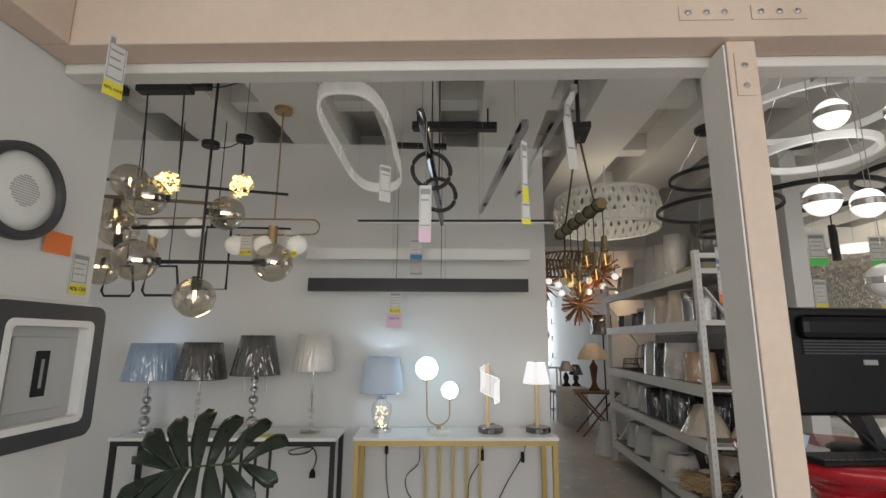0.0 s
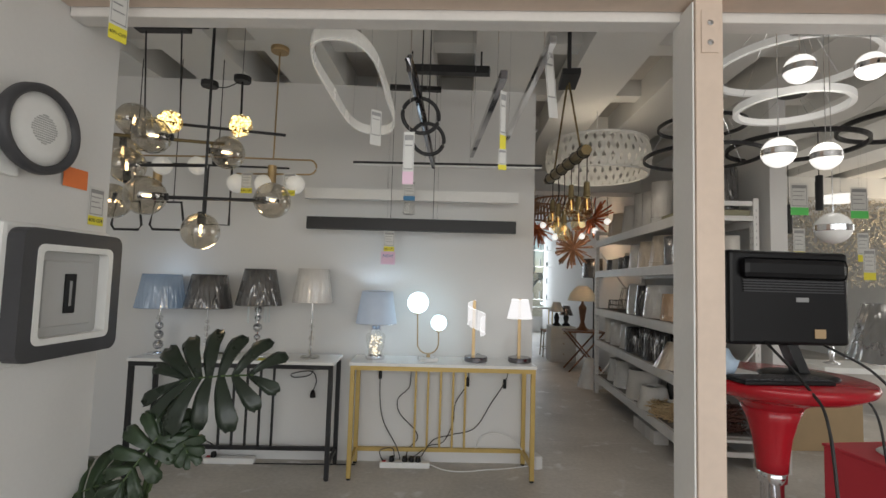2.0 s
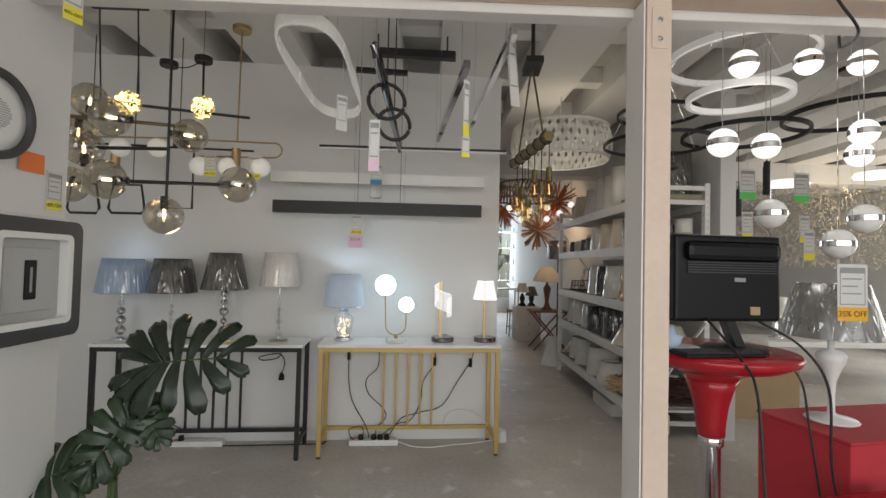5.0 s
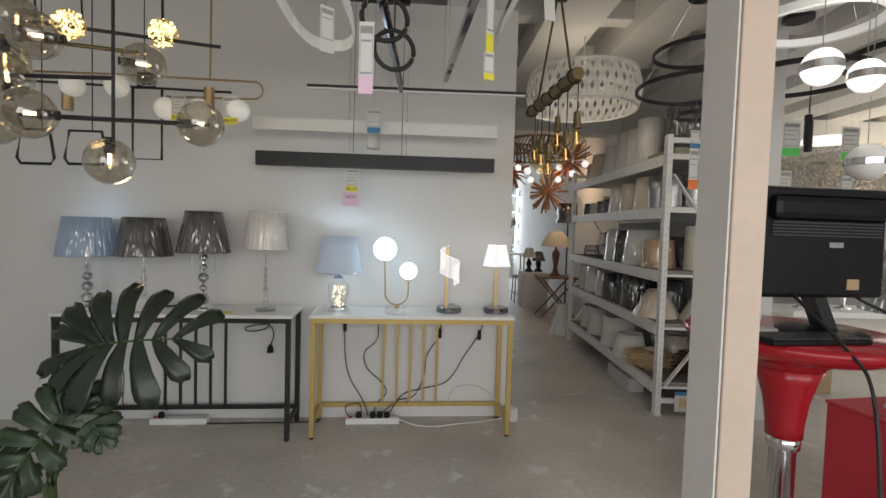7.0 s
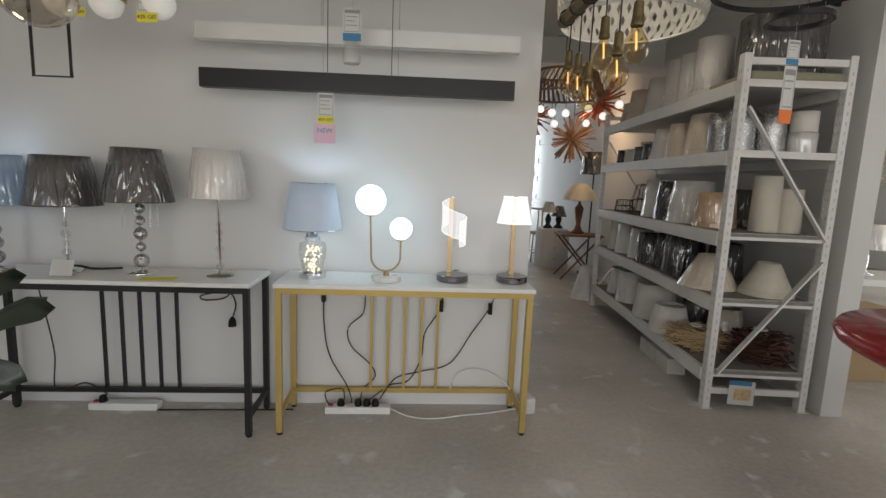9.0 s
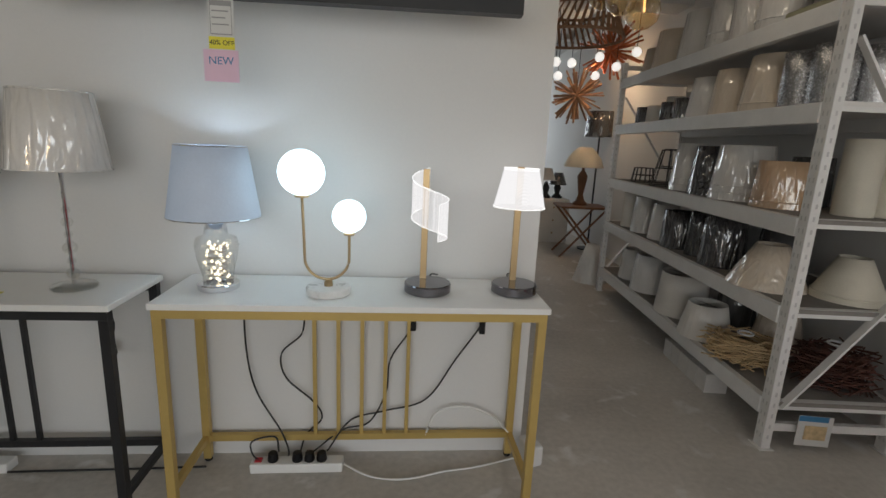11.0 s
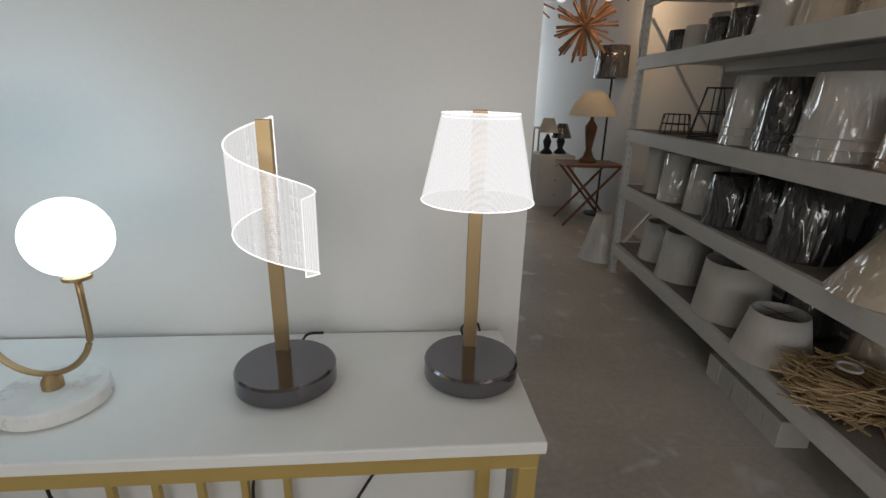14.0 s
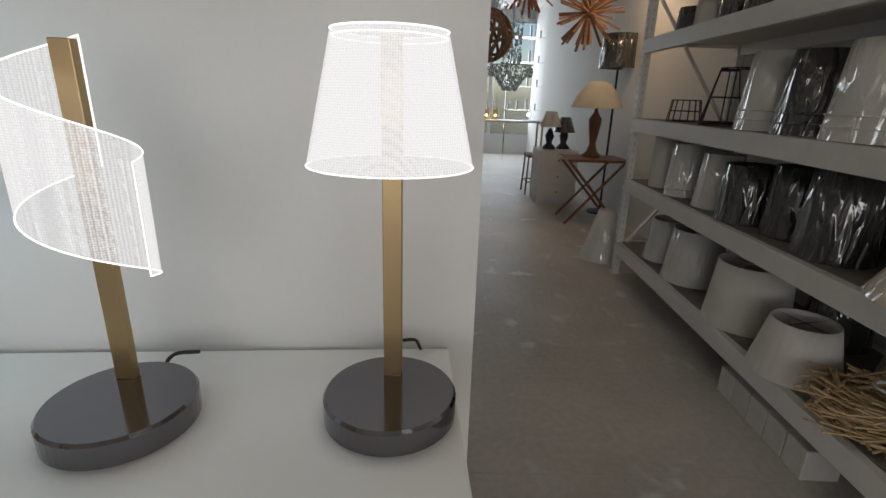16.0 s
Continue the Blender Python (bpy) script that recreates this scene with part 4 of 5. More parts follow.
# bars along the wall
def wall_bar(x0, y0, z0, x1, y1, z1, h, d, m, label):
    t = thing("bar_pendant", (0, 0, 0), 0, label, "pendant lamp", "bar pendants along the wall")
    part("bar", beam((x0, y0, z0), (x1, y1, z1), d, h), m, t)
    for p, q in (((x0, y0, z0), -0.003), ((x1, y1, z1), 0.003)):
        part("end_cap", box(p[0] + min(q, 0), p[0] + max(q, 0), p[1] - d / 2, p[1] + d / 2, p[2] - h / 2, p[2] + h / 2), m, t)
    for s in (0.38, 0.62):
        part("wire", tube([(x0 + (x1 - x0) * s, y0 + (y1 - y0) * s, z0), (x0 + (x1 - x0) * s, y0 + (y1 - y0) * s, 2.93)], 0.0012, 4), M_CHROME, t)
    return t


wall_bar(-0.765, 3.10, 1.648, 0.655, 3.18, 1.656, 0.083, 0.045, M_BLACK, "thick matt black linear bar pendant")
t = wall_bar(-0.79, 3.11, 1.852, 0.67, 3.19, 1.862, 0.072, 0.05, M_WHITEPL, "white linear bar pendant")
t = wall_bar(-0.391, 2.785, 1.992, 0.765, 2.81, 1.998, 0.014, 0.03, M_BLACK, "slim black linear bar pendant")
part("diffuser", beam((-0.391, 2.785, 1.981), (0.765, 2.81, 1.987), 0.028, 0.007), M_WHITEPL, t, "white diffuser strip")

# ---- price tags ----
def price_tag(at, w, h, rz, band_m, words, label, lines=3, ry=0, hang=0.0):
    t = tagged(new("price_tag"), label, "tag", "price tags")
    t.matrix_basis = pose(at[0], at[1], at[2], 0, ry, rz)
    part("card", box(-w / 2, w / 2, 0, 0.001, -h, 0), M_TAG, t)
    if band_m:
        bnd = part("band", box(-w / 2, w / 2, -0.0012, -0.0002, -h, -h * 0.76), band_m, t, "coloured offer band")
        if words:
            text_mesh(words, w * 0.26, M_BLACK, bnd, pose(0, -0.0016, -h * 0.88, 90))
    bm = bmesh.new()
    for z0, z1 in ((-0.06 * h, -0.16 * h),):
        box(-w * 0.42, w * 0.42, -0.0012, -0.0002, z1, z0, bm=bm)
    for i in range(lines):
        z = -h * (0.26 + 0.13 * i)
        box(-w * 0.34, w * (0.30 - 0.12 * (i % 2)), -0.0012, -0.0002, z - 0.012 * h, z + 0.012 * h, bm=bm)
    for x in (-0.42, 0.40):
        box(w * x, w * (x + 0.02), -0.0012, -0.0002, -h * 0.70, -h * 0.16, bm=bm)
    box(-w * 0.42, w * 0.42, -0.0012, -0.0002, -h * 0.72, -h * 0.70, bm=bm)
    part("print", bm, M_GREY, t)
    if hang:
        part("string", tube([(0, 0.0005, 0), (0, 0.0005, hang)], 0.0008, 4), M_CHROME, t)
    return t


TAGL = "white price tag with a yellow offer band"
price_tag((-0.20, 3.085, 1.60), 0.07, 0.135, 4, M_YEL, "40% OFF", TAGL)
nt = price_tag((-0.205, 3.088, 1.463), 0.095, 0.085, 4, None, "", "pink handwritten note tag below the bar", 0)
part("note", box(-0.048, 0.048, -0.0026, -0.0014, -0.086, 0.0), M_PINK, nt, "pink note card")
text_mesh("NEW", 0.030, M_BLUE, nt, pose(0, -0.003, -0.03, 90))
price_tag((-1.02, 2.70, 1.90), 0.07, 0.13, 0, M_YEL, "40% OFF", TAGL)
price_tag((-0.76, 2.70, 1.90), 0.075, 0.14, 0, M_YEL, "40% OFF", TAGL)
price_tag((-0.79, 1.27, 2.17), 0.055, 0.19, 68, M_YEL, "40% OFF", TAGL)
price_tag((-1.026, 1.54, 1.572), 0.07, 0.135, 90, M_YEL, "40% OFF", TAGL)
oc = price_tag((-1.024, 1.435, 1.617), 0.10, 0.065, 90, None, "", "orange handwritten price card", 0)
part("note", box(-0.0505, 0.0505, -0.0026, -0.0014, -0.066, 0.0), M_ORANGE, oc, "orange card")
price_tag((0.112, 1.34, 1.735), 0.034, 0.165, 0, M_PINK, "", "long price tag with a pink band", 1, hang=0.25)
price_tag((0.412, 1.463, 1.92), 0.028, 0.20, 40, M_YEL, "", "narrow price tag with a yellow band", 1)
price_tag((0.412, 1.46, 1.72), 0.030, 0.07, 20, M_YEL, "", "yellow end of a price tag", 0)
price_tag((-0.078, 1.79, 1.965), 0.05, 0.145, 40, None, "", "pale price tag hanging from the oval pendant", 1, hang=0.17)
price_tag((0.60, 1.70, 2.20), 0.055, 0.28, 40, None, "", "long white price tag hanging from a strip", 1, ry=-8)
tc2 = price_tag((-0.06, 2.95, 1.92), 0.075, 0.13, 2, M_BLUE, "", "white price tag with a blue strip above a crystal", 3, hang=1.0)
part("crystal", lathe([(0.035, -0.22), (0.04, -0.21), (0.034, -0.14), (0.03, -0.135)], 8), M_THIN, tc2, "clear cut crystal block")
price_tag((1.815, 3.0, 1.88), 0.06, 0.10, 10, M_BLUE, "", "hanging price tag with a blue strip", 2, hang=1.05)
price_tag((1.815, 3.0, 1.775), 0.062, 0.24, 10, M_ORANGE, "", "long hanging price tag with an orange end", 2)

# ---- prism bar with amber bulbs, drum and rings over the aisle ----
pb = thing("bulb_bar_pendant", (0, 0, 0), 0, "bronze six-sided bar pendant hung with amber bulbs", "pendant lamp")
part("canopy", beam((0.875, 2.50, 2.465), (0.895, 2.72, 2.465), 0.10, 0.035), M_BLACK, pb)
part("mounting_rod", tube([(0.885, 2.61, 2.48), (0.885, 2.61, CEIL + RISE)], 0.012, 8), M_BLACK, pb)
part("bar", tube([(0.968, 2.53, 2.03), (0.905, 3.36, 2.03)], 0.033, 6), M_ANTIQUE, pb, "hexagonal bronze bar")
for s in (0.12, 0.8):
    p = Vector((0.968, 2.53, 2.05)).lerp(Vector((0.905, 3.36, 2.05)), s)
    part("strut", tube([p, (0.885, 2.61 + 0.06 * s, 2.455)], 0.006, 6), M_ANTIQUE, pb)
for i in range(6):
    s = 0.06 + i * 0.172
    p = Vector((0.968, 2.53, 2.03)).lerp(Vector((0.905, 3.36, 2.03)), s)
    drop = (0.30, 0.36, 0.26, 0.40, 0.33, 0.28)[i]
    part("wrap", tube([(p.x + 0.037 * math.cos(k), p.y, p.z + 0.037 * math.sin(k)) for k in [j * math.pi / 6 for j in range(12)]], 0.004, 5, True), M_CORD, pb)
    part("cable", tube([(p.x + 0.02, p.y, p.z - 0.03), (p.x + 0.02, p.y, p.z - drop + 0.12)], 0.003, 5), M_CORD, pb)
    bulb = part("bulb", lathe([(0.016, 0.0), (0.02, -0.02), (0.042, -0.055), (0.047, -0.08), (0.040, -0.105), (0.02, -0.122), (0.0003, -0.126)], 20, (p.x + 0.02, p.y, p.z - drop + 0.05)), M_AMBERGL, pb, "round amber glass bulb", True)
    part("socket", lathe([(0.010, 0.075), (0.016, 0.07), (0.018, 0.02), (0.022, 0.0), (0.022, -0.008)], 14, (p.x + 0.02, p.y, p.z - drop + 0.055)), M_ANTIQUE, bulb)
    part("filament", tube([(p.x + 0.02, p.y, p.z - drop + 0.03), (p.x + 0.025, p.y, p.z - drop - 0.03)], 0.003, 6), M_DIM, bulb)

dr = thing("drum_pendant", (1.37, 3.75, 2.16), 0, "large white woven lattice drum pendant", "pendant lamp")
bm = bmesh.new()
R, HH, N = 0.41, 0.26, 40
for i in range(N):
    for sgn in (1, -1):
        pts = []
        for k in range(7):
            a = 2 * math.pi * (i + sgn * k * 0.30) / N
            rr = R * (1.0 - 0.07 * (abs(k - 3) / 3) ** 2) + sgn * 0.003
            pts.append((rr * math.cos(a), rr * math.sin(a), HH * k / 6))
        for p, q in zip(pts, pts[1:]):
            d = Vector((q[0] - p[0], q[1] - p[1], q[2] - p[2])).normalized()
            n = Vector((p[0], p[1], 0)).normalized()
            wv = d.cross(n) * 0.017
            P, Q = Vector(p), Vector(q)
            bm.faces.new([bm.verts.new(v) for v in (P - wv, P + wv, Q + wv, Q - wv)])
bmesh.ops.solidify(bm, geom=bm.faces[:], thickness=0.003)
tagged(part("lattice", bm, M_WHITEPL, dr, "crossed white strips"), kind="stuff")
part("ring", tube(circle(0.385, 0.0, 40), 0.008, 6, True), M_WHITEPL, dr)
part("ring", tube(circle(0.385, HH, 40), 0.008, 6, True), M_WHITEPL, dr)
part("cord", tube([(0, 0, HH), (0, 0, CEIL - 2.16)], 0.005, 6), M_WHITEPL, dr)
point_lamp("drum_light", (1.37, 3.75, 2.30), 3.4, (1.0, 0.85, 0.66), 0.1)


def ring_lamp(name, x, y, tiers, m, label, group, thick=0.012, h=0.022):
    t = thing(name, (x, y, 0), 0, label, "pendant lamp", group)
    canopy_disc(t, 0, 0, 0.09, M_BLACK if m is M_BLACK else M_WHITEPL)
    for r, z in tiers:
        part("ring", band(circle(r, z, 48), thick, h), m, t)
        for k in range(3):
            a = k * 2.1 + r
            part("wire", tube([(r * 0.98 * math.cos(a), r * 0.98 * math.sin(a), z + h), (0.05 * math.cos(a), 0.05 * math.sin(a), CEIL - 0.01)], 0.0012, 4), M_CHROME, t)
    return t


ring_lamp("ring_chandelier", 1.86, 3.06, [(0.27, 2.34), (0.36, 2.13), (0.13, 1.97)], M_BLACK, "three-tier black ring chandelier", "ring chandeliers")
M_RINGW = mat("white_ring_diffuser", (0.80, 0.80, 0.78), 0.4, var=0.02, bump=0, emit=(1, 0.98, 0.95), power=0.15)
ring_lamp("ring_chandelier", 1.86, 2.20, [(0.345, 2.35), (0.243, 2.15)], M_RINGW, "two-tier white ring chandelier", "ring chandeliers", 0.022, 0.032)
ring_lamp("ring_chandelier", 2.62, 3.3, [(0.42, 2.28)], M_BLACK, "wide black ring chandelier", "ring chandeliers", 0.018, 0.03)
ring_lamp("ring_chandelier", 3.20, 3.0, [(0.42, 2.36)], M_BLACK, "wide black ring chandelier", "ring chandeliers", 0.018, 0.03)

# ball cluster by the till
bp = thing("ball_pendant", (0, 0, 0), 0, "cluster of white ball pendants with chrome bands", "pendant lamp")
part("canopy", box(1.64, 2.50, 1.60, 1.88, 2.345, 2.385, 0.003), M_CHROME, bp, "mirror-polished ceiling plate")
for x, y in ((1.7, 1.65), (2.4, 1.65), (1.7, 1.83), (2.4, 1.83)):
    part("mounting_rod", tube([(x, y, 2.38), (x, y, CEIL)], 0.006, 6), M_CHROME, bp)
for x, y, z, lit in ((1.515, 1.646, 2.095, 1), (1.39, 1.58, 1.761, 1), (1.86, 1.75, 2.16, 1), (1.68, 1.75, 1.80, 1), (2.12, 1.78, 2.18, 1), (2.07, 1.72, 1.862, 1), (1.70, 1.75, 1.52, 0), (1.96, 1.72, 1.40, 0), (2.10, 1.75, 1.51, 0), (2.30, 1.7, 1.85, 1), (2.16, 1.84, 1.80, 1)):
    r = 0.053 if lit else 0.060
    g = part("ball", ball(r, (x, y, z), 28), M_BALL if lit else M_BALLOFF, bp, "lit white ball" if lit else "unlit white ball", True)
    part("chrome_band", lathe([(r * 0.985, -0.012), (r * 1.012, -0.010), (r * 1.012, 0.010), (r * 0.985, 0.012), (r * 0.985, -0.012)], 32, (x, y, z)), M_CHROME, g, smooth=False)
    part("wire", tube([(x, y, z + r), (x, y, 2.36)], 0.0016, 5), M_CHROME, bp)
point_lamp("ball_light", (1.75, 1.9, 1.95), 3.2, (1.0, 0.95, 0.88), 0.15)
tube_cord("hanging_cable", [(1.42, 1.22, 2.42), (1.44, 1.22, 2.25), (1.55, 1.25, 2.13), (1.66, 1.30, 2.06), (1.78, 1.5, 2.10), (1.86, 1.6, 2.20)], 0.005, label="loose black cable sagging from the beam")

# ---- wall lamps beside the camera ----
XL = -1.03
br = thing("bulkhead_lamp", (XL, 1.385, 1.20), 90, "large square outdoor bulkhead lamp with a charcoal frame", "wall lamp")
br.scale = (1.14, 0.95, 1.14)
def rounded_frame(w, hole, d0, d1, rad):
    """A square ring with rounded corners in the local xz plane."""
    bm = bmesh.new()
    rows = []
    def outline(s, rr):
        pts = []
        for cx, cz, a0 in ((1, 1, 0), (-1, 1, 90), (-1, -1, 180), (1, -1, 270)):
            for k in range(5):
                a = radians(a0 + k * 22.5)
                pts.append((cx * (s - rr) + rr * math.cos(a), cz * (s - rr) + rr * math.sin(a)))
        return pts
    o, i = outline(w, rad), outline(hole, rad * 0.6)
    loops = [[bm.verts.new((x, d0, z)) for x, z in o], [bm.verts.new((x, d1, z)) for x, z in o], [bm.verts.new((x, d1, z)) for x, z in i], [bm.verts.new((x, d0, z)) for x, z in i]]
    n = len(o)
    for a, b in zip(loops, loops[1:] + loops[:1]):
        for k in range(n):
            bm.faces.new((a[k], a[(k + 1) % n], b[(k + 1) % n], b[k]))
    bmesh.ops.recalc_face_normals(bm, faces=bm.faces[:])
    return bm


part("backplate", box(-0.185, 0.185, -0.03, 0.0, -0.185, 0.185, 0.012), M_WHITEPL, br, "white plastic backplate")
part("frame", rounded_frame(0.172, 0.125, -0.085, -0.03, 0.03), M_DARKFR, br, "charcoal rounded square frame")
part("bezel", rounded_frame(0.132, 0.115, -0.088, -0.05, 0.02), M_WHITEPL, br)
part("lens", box(-0.118, 0.118, -0.052, -0.031, -0.118, 0.118, 0.004), M_LENS, br, "frosted white lens")
part("lens_step", box(-0.085, 0.085, -0.062, -0.052, -0.09, 0.09, 0.004), M_LENS, br)
part("label_plate", box(-0.02, 0.02, -0.066, -0.062, -0.055, 0.055, 0.003), M_BLACKPL, br, "small black badge")
part("print", box(-0.004, 0.004, -0.0675, -0.0662, -0.035, 0.035), M_GREY, br)
rl = thing("round_wall_lamp", (XL, 1.24, 1.69), 90, "round outdoor wall lamp with a black rim", "wall lamp")
rl.scale = (0.93, 0.95, 0.93)
tilt = pose(0, 0, 0, 90)
part("backplate", lathe([(0.115, 0.0), (0.12, 0.02), (0.12, 0.03)], 40), M_WHITEPL, rl).matrix_basis = tilt
part("rim", lathe([(0.112, 0.03), (0.138, 0.032), (0.145, 0.045), (0.143, 0.07), (0.132, 0.078), (0.118, 0.068), (0.112, 0.03)], 48), M_DARKFR, rl, "black rubber rim", True).matrix_basis = tilt
part("lens", lathe([(0.118, 0.03), (0.118, 0.058), (0.08, 0.066), (0.0003, 0.068)], 40), M_WHITEPL, rl, "white domed lens", True).matrix_basis = tilt
bm = bmesh.new()
for i in range(-6, 7):
    for j in range(-6, 7):
        if i * i + j * j < 40:
            box(i * 0.0075 - 0.002, i * 0.0075 + 0.002, j * 0.0075 - 0.002, j * 0.0075 + 0.002, 0.0665, 0.0695, bm=bm)
part("grille", bm, M_LENS, rl, "dotted sensor grille").matrix_basis = tilt
tl = thing("display_board", (XL, 0.80, 1.66), 0, "white rounded display board behind the round lamp", "board")
part("panel", box(0.0, 0.02, -0.5, 0.42, -0.12, 0.13, 0.008), M_WHITEPL, tl)

# ---- monstera plant ----
def monstera_leaf(parent, at, length, width, yaw, pitch, roll, seed):
    """A split leaf: a midrib with curved lobes on both sides."""
    rnd = random.Random(seed)
    bm = bmesh.new()
    def mid(s):
        return Vector((length * s, 0, 0.05 * length * math.sin(s * 2.2) - 0.10 * length * s * s))
    LOB = 7
    for side in (1, -1):
        for i in range(LOB):
            c = 0.95 * ((i + 0.5) / LOB) ** 1.5
            reach = width * (math.sin(math.pi * (0.24 + 0.62 * (i + 0.5) / LOB)) ** 0.6) * rnd.uniform(0.88, 1.06)
            gap = rnd.uniform(0.06, 0.28)
            rows = []
            for k in range(8):
                q = k / 7
                shrink = 0 if q < 0.36 else gap * min(1, (q - 0.36) / 0.2)
                tip = 1 - (max(0, q - 0.75) / 0.25) ** 2 * 0.6
                th = radians(166 - 145 * (i + 0.5) / LOB)
                hw = (0.014 + 0.20 * q * reach) * (1 - shrink) * tip
                row = []
                for j in range(4):
                    o = (j / 1.5 - 1) * hw
                    ex, ey = (1 - q) + q * math.sin(th), -q * side * math.cos(th)
                    p = mid(c) + Vector((reach * q * math.cos(th) + o * ex, side * reach * q * math.sin(th) + o * ey, 0))
                    p.z += 0.14 * reach * math.sin(q * 2.0) - 0.26 * reach * q * q + 0.010 * math.sin(j * 1.05 * math.pi / 1.5)
                    row.append(bm.verts.new(p))
                rows.append(row)
            for p, q in zip(rows, rows[1:]):
                for j in range(3):
                    bm.faces.new((p[j], p[j + 1], q[j + 1], q[j]))
    bmesh.ops.remove_doubles(bm, verts=bm.verts[:], dist=0.0008)
    bmesh.ops.recalc_face_normals(bm, faces=bm.faces[:])
    bmesh.ops.solidify(bm, geom=bm.faces[:], thickness=0.0012)
    lf = part("leaf", bm, M_LEAF if seed < 3 else M_LEAFLIGHT, parent, smooth=True)
    lf.matrix_basis = pose(*at, 0, 0, yaw) @ pose(0, 0, 0, 0, pitch, 0) @ pose(0, 0, 0, roll)
    part("midrib", tube([mid(s / 10) + Vector((0, 0, 0.002)) for s in range(10)], 0.0035, 6), M_STEM, lf)
    return lf


PX, PY = -0.86, 1.66
mo = thing("monstera_plant", (PX, PY, 0), 0, "potted monstera with large dark split leaves", "plant")
part("pot", lathe([(0.10, 0.0), (0.105, 0.01), (0.135, 0.24), (0.142, 0.245), (0.142, 0.265), (0.128, 0.265), (0.122, 0.22), (0.0003, 0.22)], 32), M_POT, mo, "round grey pot", True)
part("soil", lathe([(0.118, 0.222), (0.06, 0.235), (0.0003, 0.238)], 20), M_SOIL, mo)
LEAVES = (((0.14, -0.02, 0.885), 0.28, 0.205, 2, -6, 60, 1), ((0.12, -0.07, 0.735), 0.25, 0.115, 225, 52, -50, 3),
          ((-0.08, -0.08, 0.53), 0.26, 0.15, 196, 20, -42, 4), ((0.15, -0.06, 0.72), 0.13, 0.07, -30, 45, 45, 5))
for at, ln_, wd, yaw, pit, rol, sd in LEAVES:
    monstera_leaf(mo, at, ln_, wd, yaw, pit, rol, sd)
    part("stalk", tube(spline([(at[0] * 0.2, 0, 0.23), (at[0] * 0.3 - 0.02, at[1] * 0.5, at[2] * 0.6), (at[0] * 0.8, at[1], at[2] - 0.05), at]), 0.008, 8), M_STEM, mo, smooth=True)

# ---- till: red bar table, monitor ----
bt = thing("bar_table", (1.375, 1.62, 0), 0, "glossy red bar table on a chrome pole", "table")
part("top", lathe([(0.088, 0.865), (0.10, 0.888), (0.15, 0.912), (0.24, 0.932), (0.282, 0.955), (0.29, 0.972), (0.282, 0.985), (0.0003, 0.985)], 48), M_RED, bt, "glossy red moulded top", True)
part("neck", lathe([(0.049, 0.66), (0.051, 0.70), (0.060, 0.77), (0.076, 0.83), (0.096, 0.882)], 36), M_RED, bt, smooth=True)
part("pole", lathe([(0.036, 0.02), (0.036, 0.62), (0.045, 0.625), (0.045, 0.66), (0.036, 0.665)], 28), M_CHROME, bt, "chrome pole", True)
part("foot", lathe([(0.21, 0), (0.215, 0.008), (0.12, 0.024), (0.04, 0.03)], 40), M_CHROME, bt, smooth=True)
mn = thing("computer_monitor", (1.385, 1.58, 0.985), 7, "black desktop monitor seen from behind", "monitor")
part("foot", lathe([(0.115, 0), (0.118, 0.006), (0.10, 0.014), (0.0003, 0.02)], 36, (0.06, 0.0, 0.0)), M_BLACKPL, mn, smooth=True)
part("neck", beam((0.07, 0.0, 0.012), (0.02, 0.015, 0.15), 0.075, 0.03), M_BLACKPL, mn)
part("housing", box(-0.215, 0.215, -0.045, 0.03, 0.11, 0.425, 0.012), M_BLACKPL, mn, "black plastic back cover")
part("bulge", box(-0.18, 0.195, -0.07, -0.043, 0.33, 0.40, 0.02), M_BLACKPL, mn)
bm = bmesh.new()
for i in range(5):
    box(-0.17, 0.19, -0.052, -0.046, 0.322 - i * 0.009, 0.326 - i * 0.009, bm=bm)
part("vent", bm, M_DARKFR, mn, "ribbed vent slots")
part("emblem", box(0.02, 0.065, -0.0475, -0.0455, 0.255, 0.27), M_GREY, mn)
part("sticker", box(0.085, 0.125, -0.0475, -0.0455, 0.135, 0.165), M_CARD, mn)
part("screen", box(-0.2, 0.2, 0.0305, 0.032, 0.125, 0.41), M_BLACKPL, mn)
rg2 = thing("cleaning_cloth", (1.17, 1.55, 0.985), 0, "crumpled pale blue cloth on the red table", "cloth")
bm = ball(0.05, (0, 0, 0.04), 14)
for v in bm.verts:
    v.co *= 1 + 0.35 * noise.noise(v.co * 30)
    v.co.z = max(v.co.z, 0.001)
part("cloth", bm, mat("pale_blue_cloth", (0.45, 0.56, 0.68), 0.9, var=0.1), rg2, smooth=True)
kb = thing("paper_stack", (1.235, 1.62, 0.986), 12, "loose white papers on the red table", "paper")
part("sheet", box(-0.07, 0.07, -0.05, 0.05, 0, 0.003), M_TAG, kb)
part("sheet", box(-0.06, 0.075, -0.045, 0.06, 0.0032, 0.006), M_TAG, kb)
ky = thing("keyboard", (1.30, 1.46, 0.986), 7, "flat black computer keyboard on the red table", "keyboard")
part("keyboard_body", box(-0.15, 0.15, -0.05, 0.05, 0, 0.014, 0.004), M_BLACKPL, ky)
for row in range(4):
    for col in range(13):
        part("key", box(-0.143 + col * 0.022, -0.125 + col * 0.022, -0.043 + row * 0.022, -0.026 + row * 0.022, 0.0145, 0.018), M_DARKFR, ky)
tube_cord("monitor_cable", [(1.30, 1.53, 1.11), (1.32, 1.36, 0.99), (1.31, 1.27, 0.90), (1.30, 1.22, 0.6), (1.33, 1.23, 0.2), (1.36, 1.25, 0.006)], 0.0045)
